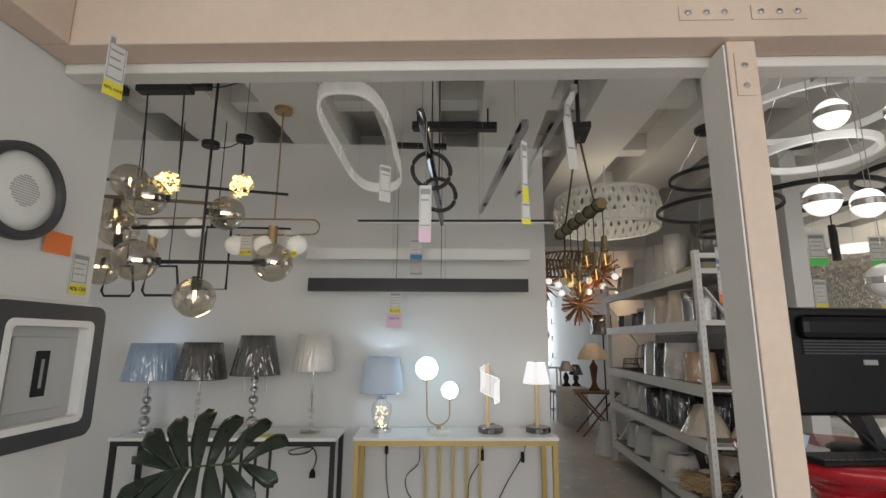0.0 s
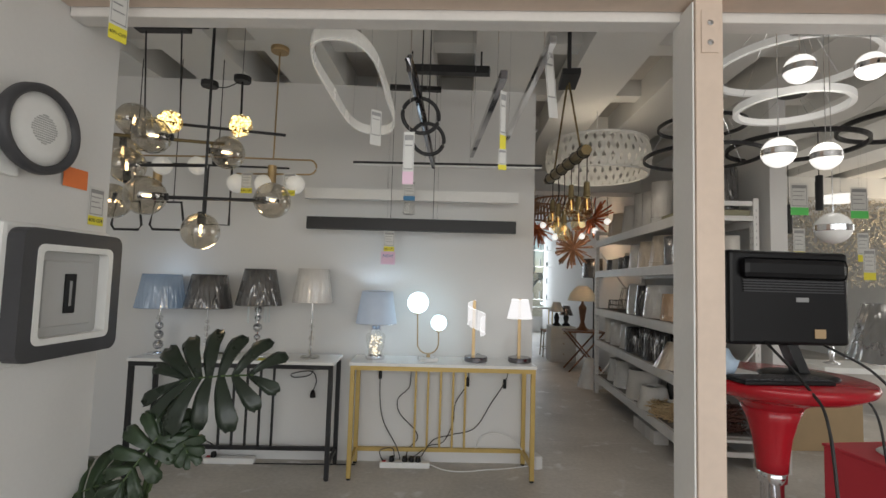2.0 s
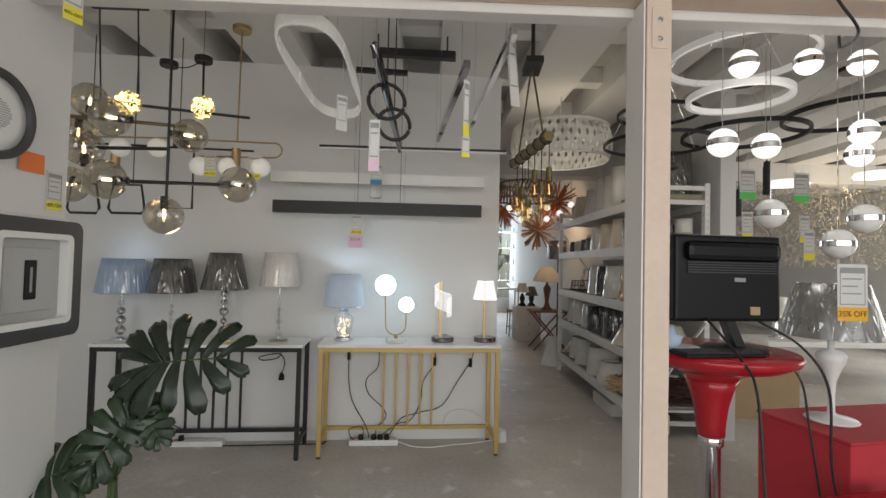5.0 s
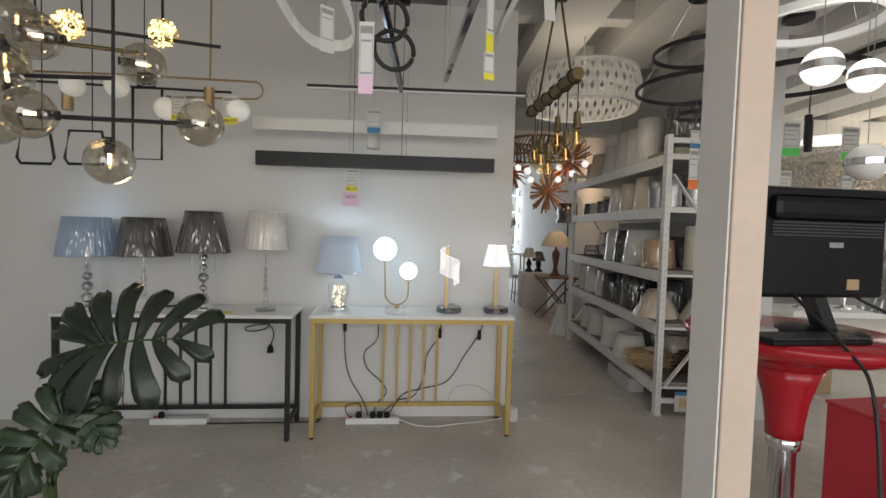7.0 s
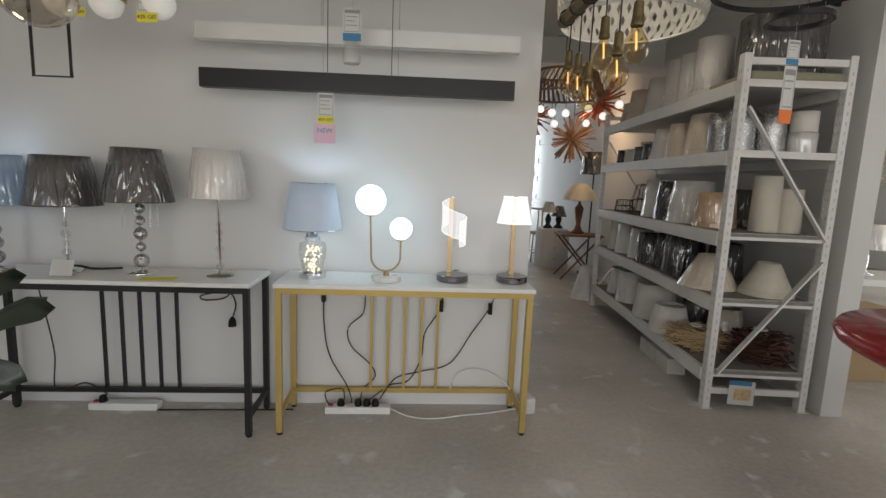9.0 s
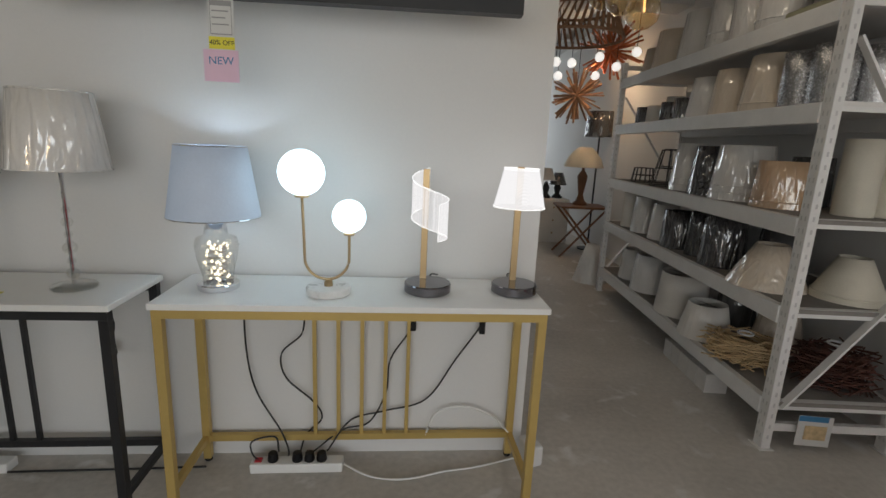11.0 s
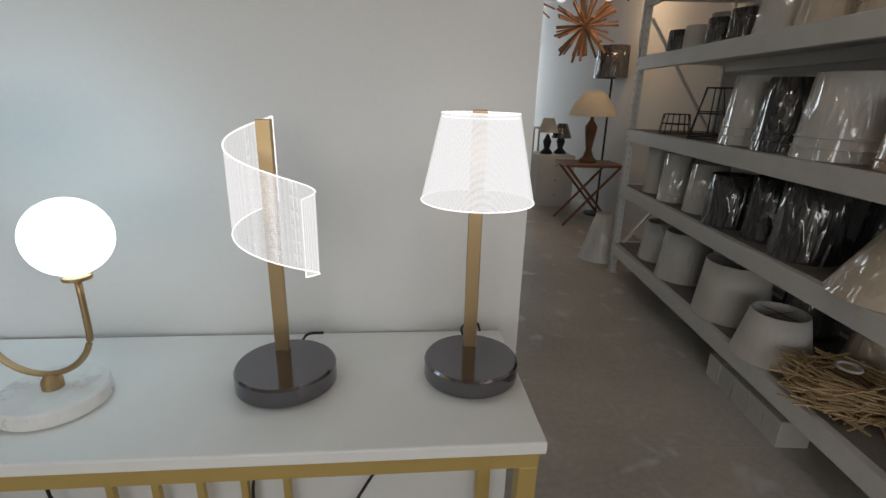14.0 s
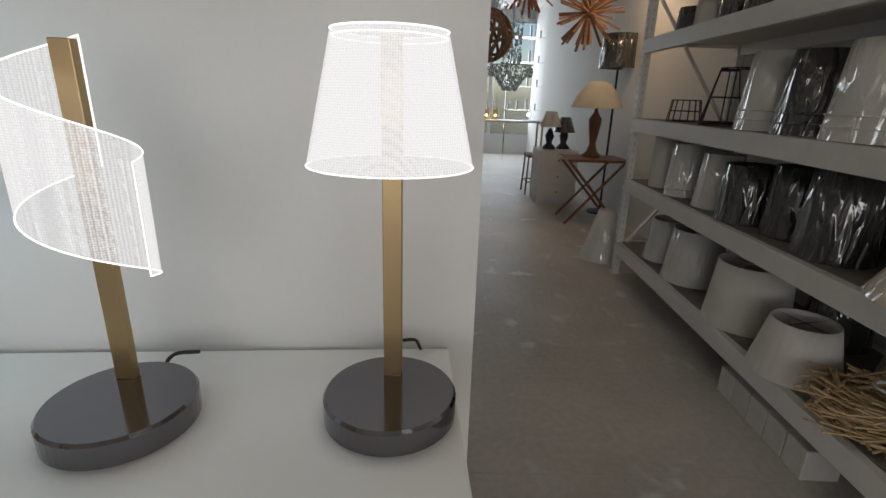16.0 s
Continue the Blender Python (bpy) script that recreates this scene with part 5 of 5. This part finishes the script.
tube_cord("power_cable", [(1.50, 1.54, 1.10), (1.60, 1.46, 1.02), (1.68, 1.44, 0.88), (1.70, 1.45, 0.6), (1.80, 1.5, 0.3), (1.84, 1.5, 0.006)], 0.0045)
tube_cord("power_cable", [(1.55, 1.60, 0.985), (1.66, 1.55, 0.90), (1.68, 1.52, 0.70), (1.74, 1.52, 0.3), (1.76, 1.53, 0.005)], 0.004)

rb = thing("display_plinth", (1.84, 1.53, 0), 10, "red cloth-covered display plinth", "plinth")
part("plinth_body", box(0, 0.95, 0, 0.40, 0, 0.655, 0.006), M_REDBOX, rb)
part("plinth_top", box(-0.004, 0.954, -0.004, 0.404, 0.655, 0.667, 0.004), M_REDBOX, rb)
rs = thing("red_stool", (1.78, 1.28, 0), 10, "red moulded stool with a rounded seat", "stool")
part("seat", box(-0.17, 0.22, -0.16, 0.16, 0.46, 0.545, 0.035), M_RED, rs)
part("pole", lathe([(0.03, 0.02), (0.03, 0.47)], 20), M_CHROME, rs)
part("foot", lathe([(0.18, 0), (0.18, 0.01), (0.04, 0.025)], 32), M_CHROME, rs)
wl = thing("table_lamp", (1.99, 1.79, 0.667), 0, "white table lamp with a silver film-wrapped shade", "lamp")
part("base", lathe([(0.092, 0), (0.096, 0.004), (0.090, 0.010), (0.03, 0.018), (0.014, 0.035), (0.013, 0.10), (0.018, 0.16), (0.034, 0.21), (0.050, 0.245), (0.054, 0.27), (0.046, 0.285), (0.012, 0.295), (0.012, 0.35)], 40), M_WHITEPL, wl, "white turned base", True)
sh = part("shade", shade_mesh(0.185, 0.125, 0.22, 0.012, 18, 72), mat("silver_film_shade", (0.30, 0.30, 0.30), 0.3, metal=0.6, coat=0.9, crease=0.9), wl, "silver film-wrapped shade", True)
sh.location = (0, 0, 0.35)
price_tag((1.865, 1.55, 1.315), 0.115, 0.21, 0, M_AMBERCARD, "35% OFF", "large price tag with an amber 35 percent band", 3, hang=1.385)
pt = price_tag((2.28, 1.72, 0.80), 0.08, 0.13, 0, None, "", "small dark-framed price card on a cable", 2, hang=1.56)
cb = thing("cardboard_box", (2.85, 3.9, 0), 6, "plain brown cardboard box on the floor", "box")
part("carton", box(0, 0.75, 0, 0.4, 0, 0.46, 0.004), M_CARD, cb)
sl = thing("step_ladder", (2.72, 3.72, 0), 0, "small grey folding step ladder", "ladder")
for a, b in (((0, 0, 0.0), (0.06, 0.1, 0.62)), ((0.12, 0.22, 0.0), (0.06, 0.1, 0.62)), ((0.0, -0.1, 0.0), (0.06, 0.02, 0.62))):
    part("leg", tube([a, b], 0.012, 8), M_CHROME, sl)

# far display hall to the side
cw = thing("crystal_curtain", (4.4, 6.2, 0), 0, "wide glittering curtain of amber crystal drops", "chandelier")
rnd = random.Random(5)
vs, fs = [], []
for i in range(7000):
    x, y, z = rnd.uniform(0, 3.0), rnd.uniform(-0.25, 0.25), 1.35 + 1.25 * rnd.random() ** 0.8
    s = rnd.uniform(0.005, 0.012)
    n = len(vs)
    vs += [(x + s, y, z), (x, y + s, z), (x - s, y, z), (x, y - s, z), (x, y, z + 1.4 * s), (x, y, z - 2 * s)]
    fs += [(n, n + 1, n + 4), (n + 1, n + 2, n + 4), (n + 2, n + 3, n + 4), (n + 3, n, n + 4), (n + 1, n, n + 5), (n + 2, n + 1, n + 5), (n + 3, n + 2, n + 5), (n, n + 3, n + 5)]
me = bpy.data.meshes.new("drops")
me.from_pydata(vs, [], fs)
me.materials.append(M_CRYSTAL)
dp = new("drops", me)
dp.parent = cw
tagged(dp, kind="stuff")
part("frame", box(0, 3.0, -0.26, 0.26, 2.60, 2.70, 0.01), M_BRASS, cw)
point_lamp("curtain_light", (5.5, 5.6, 2.1), 9, (1.0, 0.80, 0.56), 0.15)
for x, y, z in ((3.05, 4.2, 2.05), (3.25, 4.3, 1.80), (3.0, 4.6, 1.65), (3.45, 4.2, 2.0), (3.6, 4.4, 2.1)):
    cy = thing("cylinder_pendant", (x, y, z), 0, "slim black cylinder pendant", "pendant lamp", "cylinder pendants")
    part("body", lathe([(0.03, 0), (0.03, 0.26), (0.0003, 0.262)], 20), M_BLACK, cy)
    part("wire", tube([(0, 0, 0.26), (0, 0, 2.93 - z)], 0.003, 5), M_BLACK, cy)
for x, y, z, gm in ((3.0, 3.8, 1.95, M_GREEN), (3.55, 3.9, 1.95, M_GREEN), (3.2, 4.1, 1.62, M_YEL), (3.9, 4.3, 1.62, M_YEL), (2.95, 4.2, 1.55, M_YEL), (3.7, 4.0, 1.45, M_YEL)):
    price_tag((x, y, z + 0.2), 0.14 if gm is M_GREEN else 0.1, 0.26, 0, gm, "", "hanging price tag with a bright band", 3, hang=2.93 - z - 0.2)
ss = thing("display_bench", (4.2, 5.2, 0), 0, "long white display bench", "bench")
part("bench_top", box(0, 2.6, 0, 0.6, 0.42, 0.48, 0.005), M_TOP, ss)
for x in (0.1, 2.4):
    part("leg", box(x, x + 0.06, 0.2, 0.26, 0, 0.42), M_WHITEPL, ss)
for i, (x, m) in enumerate(((4.5, S_WHITE), (5.0, S_CHAR), (5.6, S_WHITE), (6.2, S_CREAM))):
    l2 = thing("table_lamp", (x, 5.5, 0.48), 0, "shaded table lamp on the white bench", "lamp", "lamps on the bench")
    part("base", lathe([(0.08, 0), (0.08, 0.01), (0.02, 0.03), (0.03, 0.15), (0.01, 0.28)], 20), M_CHROME, l2, smooth=True)
    part("shade", shade_mesh(0.18, 0.12, 0.24), m, l2, smooth=True).location = (0, 0, 0.26)
for x, y, z in ((4.1, 4.8, 2.2), (5.0, 4.7, 2.3), (4.6, 3.8, 2.35)):
    ds = thing("disc_pendant", (x, y, z), 0, "flat white lit disc pendant", "pendant lamp", "disc pendants")
    part("disc", lathe([(0.0003, 0), (0.20, 0.0), (0.21, 0.02), (0.18, 0.05), (0.0003, 0.055)], 32), M_BALL, ds, smooth=True)
    part("wire", tube([(0, 0, 0.05), (0, 0, CEIL - z)], 0.002, 5), M_CHROME, ds)

# ---- far end of the aisle ----
def sunburst(name, at, r, m, n, seed, label):
    t = thing(name, at, 0, label, "pendant lamp", "stick pendants")
    rnd = random.Random(seed)
    for i in range(n):
        v = Vector((rnd.gauss(0, 1), rnd.gauss(0, 1), rnd.gauss(0, 0.9))).normalized()
        part("stick", beam(v * 0.05, v * r * rnd.uniform(0.75, 1.0), 0.020, 0.016), m, t)
    part("core", ball(0.06, (0, 0, 0), 12), m, t)
    part("cord", tube([(0, 0, 0), (0, 0, 2.93 - at[2])], 0.004, 5), M_CORD, t)


sunburst("stick_pendant", (2.06, 7.5, 1.86), 0.36, M_STICK, 70, 3, "natural wooden stick sunburst pendant")
sunburst("stick_pendant", (2.10, 6.6, 2.20), 0.34, M_RUST, 60, 4, "orange-stained stick sunburst pendant")
sunburst("stick_pendant", (1.62, 8.3, 2.25), 0.36, M_RUST, 50, 6, "orange-stained stick sunburst pendant")
point_lamp("stick_light", (2.05, 6.9, 2.0), 9, (1.0, 0.70, 0.42), 0.1)
sd = thing("slat_drum_pendant", (1.45, 5.6, 2.08), 0, "brown wooden slat drum pendant", "pendant lamp")
for i in range(44):
    a = 2 * math.pi * i / 44
    part("slat", beam((0.38 * math.cos(a), 0.38 * math.sin(a), 0), (0.30 * math.cos(a + 0.2), 0.30 * math.sin(a + 0.2), 0.20), 0.024, 0.005), M_STICK, sd)
part("ring", tube(circle(0.38, 0.0, 32), 0.012, 6, True), M_STICK, sd)
part("ring", tube(circle(0.30, 0.20, 32), 0.012, 6, True), M_STICK, sd)
part("cord", tube([(0, 0, 0.2), (0, 0, 0.62)], 0.004, 5), M_CORD, sd)
gc = thing("globe_cluster", (1.85, 6.3, 0), 0, "cluster of lit white globe bulbs", "pendant lamp")
for i, (x, y, z) in enumerate(((-0.35, 0, 2.02), (-0.15, 0.2, 2.05), (0.05, 0.0, 2.08), (0.25, 0.1, 2.02), (-0.25, 0.3, 1.94), (0.12, 0.3, 1.96), (0.35, -0.1, 2.12), (-0.42, 0.3, 2.1))):
    part("globe", ball(0.042, (x, y, z), 18), M_BALL, gc, "lit white globe", True)
    part("wire", tube([(x, y, z + 0.05), (x, y, CEIL)], 0.003, 5), M_BLACK, gc)
rt = thing("rattan_ball_pendant", (1.06, 6.4, 1.52), 0, "brown woven rattan ball pendant", "pendant lamp")
rnd = random.Random(12)
bm = bmesh.new()
for i in range(16):
    ax = Vector((rnd.gauss(0, 1), rnd.gauss(0, 1), rnd.gauss(0, 1))).normalized()
    u = ax.orthogonal().normalized()
    v = ax.cross(u)
    tube([0.17 * (math.cos(k * 0.26) * u + math.sin(k * 0.26) * v) for k in range(24)], 0.012, 5, True, bm)
part("weave", bm, M_STICK, rt, smooth=True)
part("cord", tube([(0, 0, 0.17), (0, 0, CEIL - 1.52)], 0.004, 5), M_CORD, rt)

cc = thing("crystal_chandelier", (1.58, 9.0, 0), 0, "tiered clear crystal chandelier", "chandelier")
rnd = random.Random(9)
vs, fs = [], []
for tier, (r, z0, z1) in enumerate(((0.28, 1.36, 1.48), (0.20, 1.20, 1.36), (0.12, 1.48, 2.0), (0.26, 2.02, 2.3))):
    for i in range(320):
        a, z = rnd.uniform(0, 6.283), rnd.uniform(z0, z1)
        q = r * rnd.uniform(0.8, 1.0) * (1 if tier != 1 else (z - 1.08) / 0.28)
        x, y, s = q * math.cos(a), q * math.sin(a), rnd.uniform(0.007, 0.013)
        n = len(vs)
        vs += [(x + s, y, z), (x, y + s, z), (x - s, y, z), (x, y - s, z), (x, y, z + 1.4 * s), (x, y, z - 2 * s)]
        fs += [(n, n + 1, n + 4), (n + 1, n + 2, n + 4), (n + 2, n + 3, n + 4), (n + 3, n, n + 4), (n + 1, n, n + 5), (n + 2, n + 1, n + 5), (n + 3, n + 2, n + 5), (n, n + 3, n + 5)]
me = bpy.data.meshes.new("drops")
me.from_pydata(vs, [], fs)
me.materials.append(M_CRYSTALW)
dp = new("drops", me)
dp.parent = cc
tagged(dp, kind="stuff")
part("stem", tube([(0, 0, 1.3), (0, 0, 2.93)], 0.008, 8), M_CHROME, cc)
for r, z in ((0.28, 1.48), (0.26, 2.3)):
    part("hoop", tube(circle(r, z, 32), 0.008, 6, True), M_CHROME, cc)

fl = thing("floor_lamp", (2.42, 7.6, 0), 0, "slim black floor lamp with a black drum shade", "lamp")
part("base", lathe([(0.13, 0), (0.13, 0.015), (0.015, 0.025)], 28), M_BLACK, fl)
part("pole", tube([(0, 0, 0.02), (0, 0, 1.45)], 0.011, 8), M_BLACK, fl)
part("shade", shade_mesh(0.18, 0.17, 0.30), S_BLACK, fl, "black drum shade", True).location = (0, 0, 1.40)
def small_table(at, w, d, h, top, leg, label, cross=False):
    t = thing("side_table", at, 0, label, "table")
    part("tabletop", box(-w / 2, w / 2, -d / 2, d / 2, h - 0.025, h, 0.004), top, t)
    for sx in (-1, 1):
        for sy in (-1, 1):
            x, y = sx * (w / 2 - 0.03), sy * (d / 2 - 0.03)
            part("leg", tube([(x, y, 0.0), (-x if cross else x, y, h - 0.025)], 0.013, 8), leg, t)
    return t
small_table((2.17, 7.25, 0), 0.56, 0.42, 0.60, M_WOOD, M_WOOD, "folding wooden side table with crossed legs", True)
w2 = thing("table_lamp", (2.17, 7.3, 0.60), 0, "turned wooden table lamp with a cream dome shade", "lamp")
part("base", lathe([(0.085, 0), (0.085, 0.02), (0.05, 0.05), (0.028, 0.12), (0.05, 0.26), (0.06, 0.34), (0.02, 0.40), (0.012, 0.46)], 24), M_WOOD, w2, "turned wooden body", True)
part("shade", lathe([(0.23, 0.44), (0.19, 0.54), (0.12, 0.63), (0.07, 0.67), (0.066, 0.67), (0.116, 0.626), (0.186, 0.536), (0.226, 0.44), (0.23, 0.44)], 36), S_PLAINCREAM, w2, "cream dome shade", True)
cn = thing("drawer_cabinet", (1.82, 7.95, 0), 0, "small white drawer cabinet", "cabinet")
part("carcass", box(0, 0.42, 0, 0.42, 0, 0.58, 0.004), M_WHITEWOOD, cn)
for z in (0.06, 0.23, 0.40):
    d = part("drawer", box(0.02, 0.40, -0.012, -0.001, z, z + 0.15, 0.003), M_WHITEWOOD, cn)
    part("knob", ball(0.012, (0.21, -0.02, z + 0.075), 10), M_BRASS, d)
for x, y, m, hh in ((1.95, 8.15, S_PLAINWHITE, 0.46), (2.12, 8.2, S_BLACK, 0.40)):
    l3 = thing("table_lamp", (x, y, 0.58), 0, "small dark-bodied table lamp on the cabinet", "lamp", "lamps on the cabinet")
    part("base", lathe([(0.07, 0), (0.07, 0.02), (0.03, 0.06), (0.05, 0.14), (0.015, 0.22)], 20), M_BLACK, l3, smooth=True)
    part("shade", shade_mesh(0.12, 0.06, 0.16), m, l3, smooth=True).location = (0, 0, hh - 0.22)
st = thing("bar_stool", (1.93, 8.6, 0), 0, "tall thin metal bar stool", "stool")
part("seat", box(-0.15, 0.15, -0.15, 0.15, 0.44, 0.47, 0.006), M_STICK, st)
for sx in (-1, 1):
    for sy in (-1, 1):
        part("leg", tube([(sx * 0.15, sy * 0.15, 0), (sx * 0.13, sy * 0.13, 0.45)], 0.010, 8), M_ANTIQUE, st)
part("footrest", tube([(-0.14, -0.14, 0.15), (0.14, -0.14, 0.15), (0.14, 0.14, 0.15), (-0.14, 0.14, 0.15)], 0.008, 6, True), M_ANTIQUE, st)
dk = thing("desk", (1.15, 9.35, 0), 0, "thin gold-framed desk with a pale top", "table")
part("tabletop", box(0, 0.98, 0, 0.4, 0.79, 0.815, 0.003), M_TOP, dk)
for x in (0.01, 0.95):
    for y in (0.01, 0.37):
        part("leg", box(x, x + 0.022, y, y + 0.022, 0, 0.79), M_GOLD, dk)
for i, x in enumerate((1.25, 1.36, 1.48)):
    vo = thing("votive_lamp", (x, 9.5, 0.815), 0, "small amber glass lamp glowing on the desk", "lamp", "amber lamps")
    part("glass", lathe([(0.04, 0), (0.05, 0.05), (0.04, 0.12), (0.045, 0.16)], 18), M_AMBERGL, vo, smooth=True)
    part("flame_bulb", ball(0.016, (0, 0, 0.06), 10), M_WARM, vo)
bl = thing("votive_lamp", (1.93, 9.5, 0.815), 0, "small glass lamp with a cool white light", "lamp", "amber lamps")
part("glass", lathe([(0.045, 0), (0.045, 0.18), (0.04, 0.2)], 18), M_THIN, bl, smooth=True)
part("bulb", ball(0.025, (0, 0, 0.08), 12), M_OPAL, bl)
co = thing("cone_lampshade", (1.965, 6.09, 0), 0, "large white wrapped cone lampshade on the floor", "lampshade")
part("cover", shade_mesh(0.16, 0.06, 0.36), S_WHITE, co, smooth=True)
ws = tagged(new("window_1"), "bright frosted window at the far end", "window", kind="structure")
part("window_frame", box(0.2, 0.26, 12.80, 12.88, 0.4, 2.5, bm=box(3.14, 3.2, 12.80, 12.88, 0.4, 2.5, bm=box(1.67, 1.73, 12.80, 12.88, 0.4, 2.5))), M_WHITEPL, ws)
for x0, x1 in ((0.26, 1.67), (1.73, 3.14)):
    pn = part("pane", box(x0, x1, 12.84, 12.846, 0.4, 2.5), M_THIN, ws)
    pn.visible_shadow = False
for z in (0.9, 1.3, 1.7, 2.1):
    gs = thing("glass_shelf", (1.9, 11.6, z), 0, "glass shelf lined with small glassware", "shelf", "glass shelves")
    part("plate", box(0, 0.9, 0, 0.25, 0, 0.01), M_THIN, gs)
    for i in range(6):
        part("bracket", box(0.02 + i * 0.16, 0.05 + i * 0.16, 0.1, 0.14, 0.01, 0.12 + 0.04 * (i % 3)), M_CRYSTALW, gs)
    part("upright", box(-0.02, 0.0, 0.1, 0.14, -0.42 if z > 1 else -0.9, 0.01), M_CHROME, gs)

# ---- cords, plugs and small things by the consoles ----
def on_wall(u, z, off=0.03):
    """A point in front of the display wall at distance u along the gold console."""
    x = -0.404 + u
    return (x, wall_y(x) - off, z)


for pts in ([on_wall(0.145, 0.70), on_wall(0.148, 0.45), on_wall(0.18, 0.28), on_wall(0.28, 0.12, 0.06), on_wall(0.30, 0.03, 0.08), on_wall(0.20, 0.04, 0.1), on_wall(0.17, 0.10, 0.08), on_wall(0.25, 0.11, 0.06), on_wall(0.27, 0.06, 0.08)],
            [on_wall(0.355, 0.71), on_wall(0.36, 0.62), on_wall(0.35, 0.52), on_wall(0.275, 0.44), on_wall(0.29, 0.34), on_wall(0.39, 0.24), on_wall(0.42, 0.17), on_wall(0.36, 0.10), on_wall(0.35, 0.06, 0.08)],
            [on_wall(0.765, 0.71), on_wall(0.76, 0.56), on_wall(0.68, 0.42), on_wall(0.665, 0.28), on_wall(0.60, 0.15), on_wall(0.50, 0.12), on_wall(0.40, 0.06, 0.08)],
            [on_wall(1.06, 0.71), on_wall(1.03, 0.58), on_wall(0.93, 0.42), on_wall(0.82, 0.25), on_wall(0.66, 0.20), on_wall(0.53, 0.16), on_wall(0.45, 0.06, 0.08)]):
    tube_cord("lamp_cord", pts, 0.0034)
for u, z in ((0.146, 0.61), (0.762, 0.57), (1.025, 0.56)):
    sw = thing("cord_switch", on_wall(u, z, 0.034), 4, "small black inline cord switch", "switch", "cord switches")
    part("switch_body", box(-0.011, 0.011, -0.010, 0.010, -0.032, 0.032, 0.004), M_BLACKPL, sw)


def power_strip(at, rz, plugs):
    t = thing("power_strip", at, rz, "white power strip on the floor by the wall", "power strip", "power strips")
    part("strip_body", box(-0.17, 0.17, -0.028, 0.028, 0, 0.038, 0.005), M_WHITEPL, t)
    for x in plugs:
        part("plug", lathe([(0.019, 0.038), (0.02, 0.045), (0.016, 0.07), (0.0003, 0.072)], 14, (x, 0, 0)), M_BLACKPL, t)
    part("rocker", box(-0.155, -0.13, -0.012, 0.012, 0.038, 0.042), M_REDBOX, t)


power_strip((-0.06, wall_y(-0.06) - 0.10, 0), 4, (-0.09, 0.0, 0.045, 0.09))
power_strip((-1.25, wall_y(-1.25) - 0.08, 0), 4, (-0.11,))
tube_cord("white_cable", [(0.11, 3.25, 0.02), (0.22, 3.20, 0.006), (0.35, 3.19, 0.006), (0.5, 3.24, 0.006), (0.62, 3.27, 0.006), (0.8, 3.34, 0.006)], 0.004, M_WHITEPL, "white mains cable lying on the floor")
tube_cord("white_cable", [(0.42, 3.33, 0.10), (0.46, 3.34, 0.19), (0.56, 3.345, 0.22), (0.68, 3.35, 0.18), (0.78, 3.35, 0.08)], 0.004, M_WHITEPL, "white mains cable looped against the wall")
tube_cord("lamp_cord", [(-0.72, 3.26, 0.70), (-0.74, 3.25, 0.60), (-0.85, 3.245, 0.575), (-0.87, 3.24, 0.60), (-0.74, 3.25, 0.62), (-0.70, 3.25, 0.56), (-0.72, 3.25, 0.48)], 0.004, label="coiled black lamp cord hanging under the table")
pg = thing("mains_plug", (-0.72, 3.25, 0.44), 0, "black mains plug hanging on its cord", "plug")
part("plug_body", lathe([(0.008, 0.05), (0.018, 0.03), (0.02, 0.0), (0.0003, 0.0)], 12), M_BLACKPL, pg)
tube_cord("lamp_cord", [(-1.66, 3.17, 0.69), (-1.62, 3.16, 0.55), (-1.58, 3.16, 0.3), (-1.55, 3.12, 0.12), (-1.40, 3.12, 0.16), (-1.3, 3.13, 0.10)], 0.0034)
tube_cord("lamp_cord", [(-1.52, 3.13, TT + 0.008), (-1.42, 3.14, TT + 0.012), (-1.32, 3.12, TT + 0.006), (-1.2, 3.14, TT + 0.010)], 0.006, label="black cord bundled on the white tabletop")
tube_cord("lamp_cord", [(-1.08, 3.17, 0.006), (-0.85, 3.19, 0.006), (-0.6, 3.21, 0.006), (-0.4, 3.23, 0.006)], 0.004)
yp = thing("yellow_note", (-0.93, 2.98, TT + 0.0005), 10, "yellow paper offer slip on the tabletop", "paper")
part("sheet", box(-0.075, 0.075, -0.035, 0.035, 0, 0.0015), M_YEL, yp)
cd = thing("price_card", (-1.35, 2.95, TT), 8, "small leaning framed price card", "card")
part("card", beam((0, 0, 0.003), (0, 0.03, 0.07), 0.09, 0.003), M_TAG, cd)
lf = thing("leaflet", RACK @ Vector((0.20, -0.012, 0.135)), -6, "glossy leaflet taped to the rack foot", "leaflet")
part("sheet", box(-0.07, 0.07, -0.003, 0.0, -0.10, 0.04), M_TAG, lf)
part("print", box(-0.07, 0.05, -0.0045, -0.0032, 0.015, 0.04), M_BLUE, lf)
part("picture", box(-0.04, 0.05, -0.0045, -0.0032, -0.07, -0.005), M_STRAW, lf)
sk = thing("plaster_chip", (0.845, 3.33, 0), 20, "broken white plaster chip at the wall's foot", "debris")
part("chip", box(-0.03, 0.03, -0.05, 0.05, 0, 0.09, 0.012), M_WALL, sk)
structure("trim_floor_joint", box(0.82, 1.86, 3.93, 3.934, 0.0, 0.001), mat("joint_filler", (0.5, 0.485, 0.46), 0.8), "pale saw-cut joint in the concrete floor", "joint")
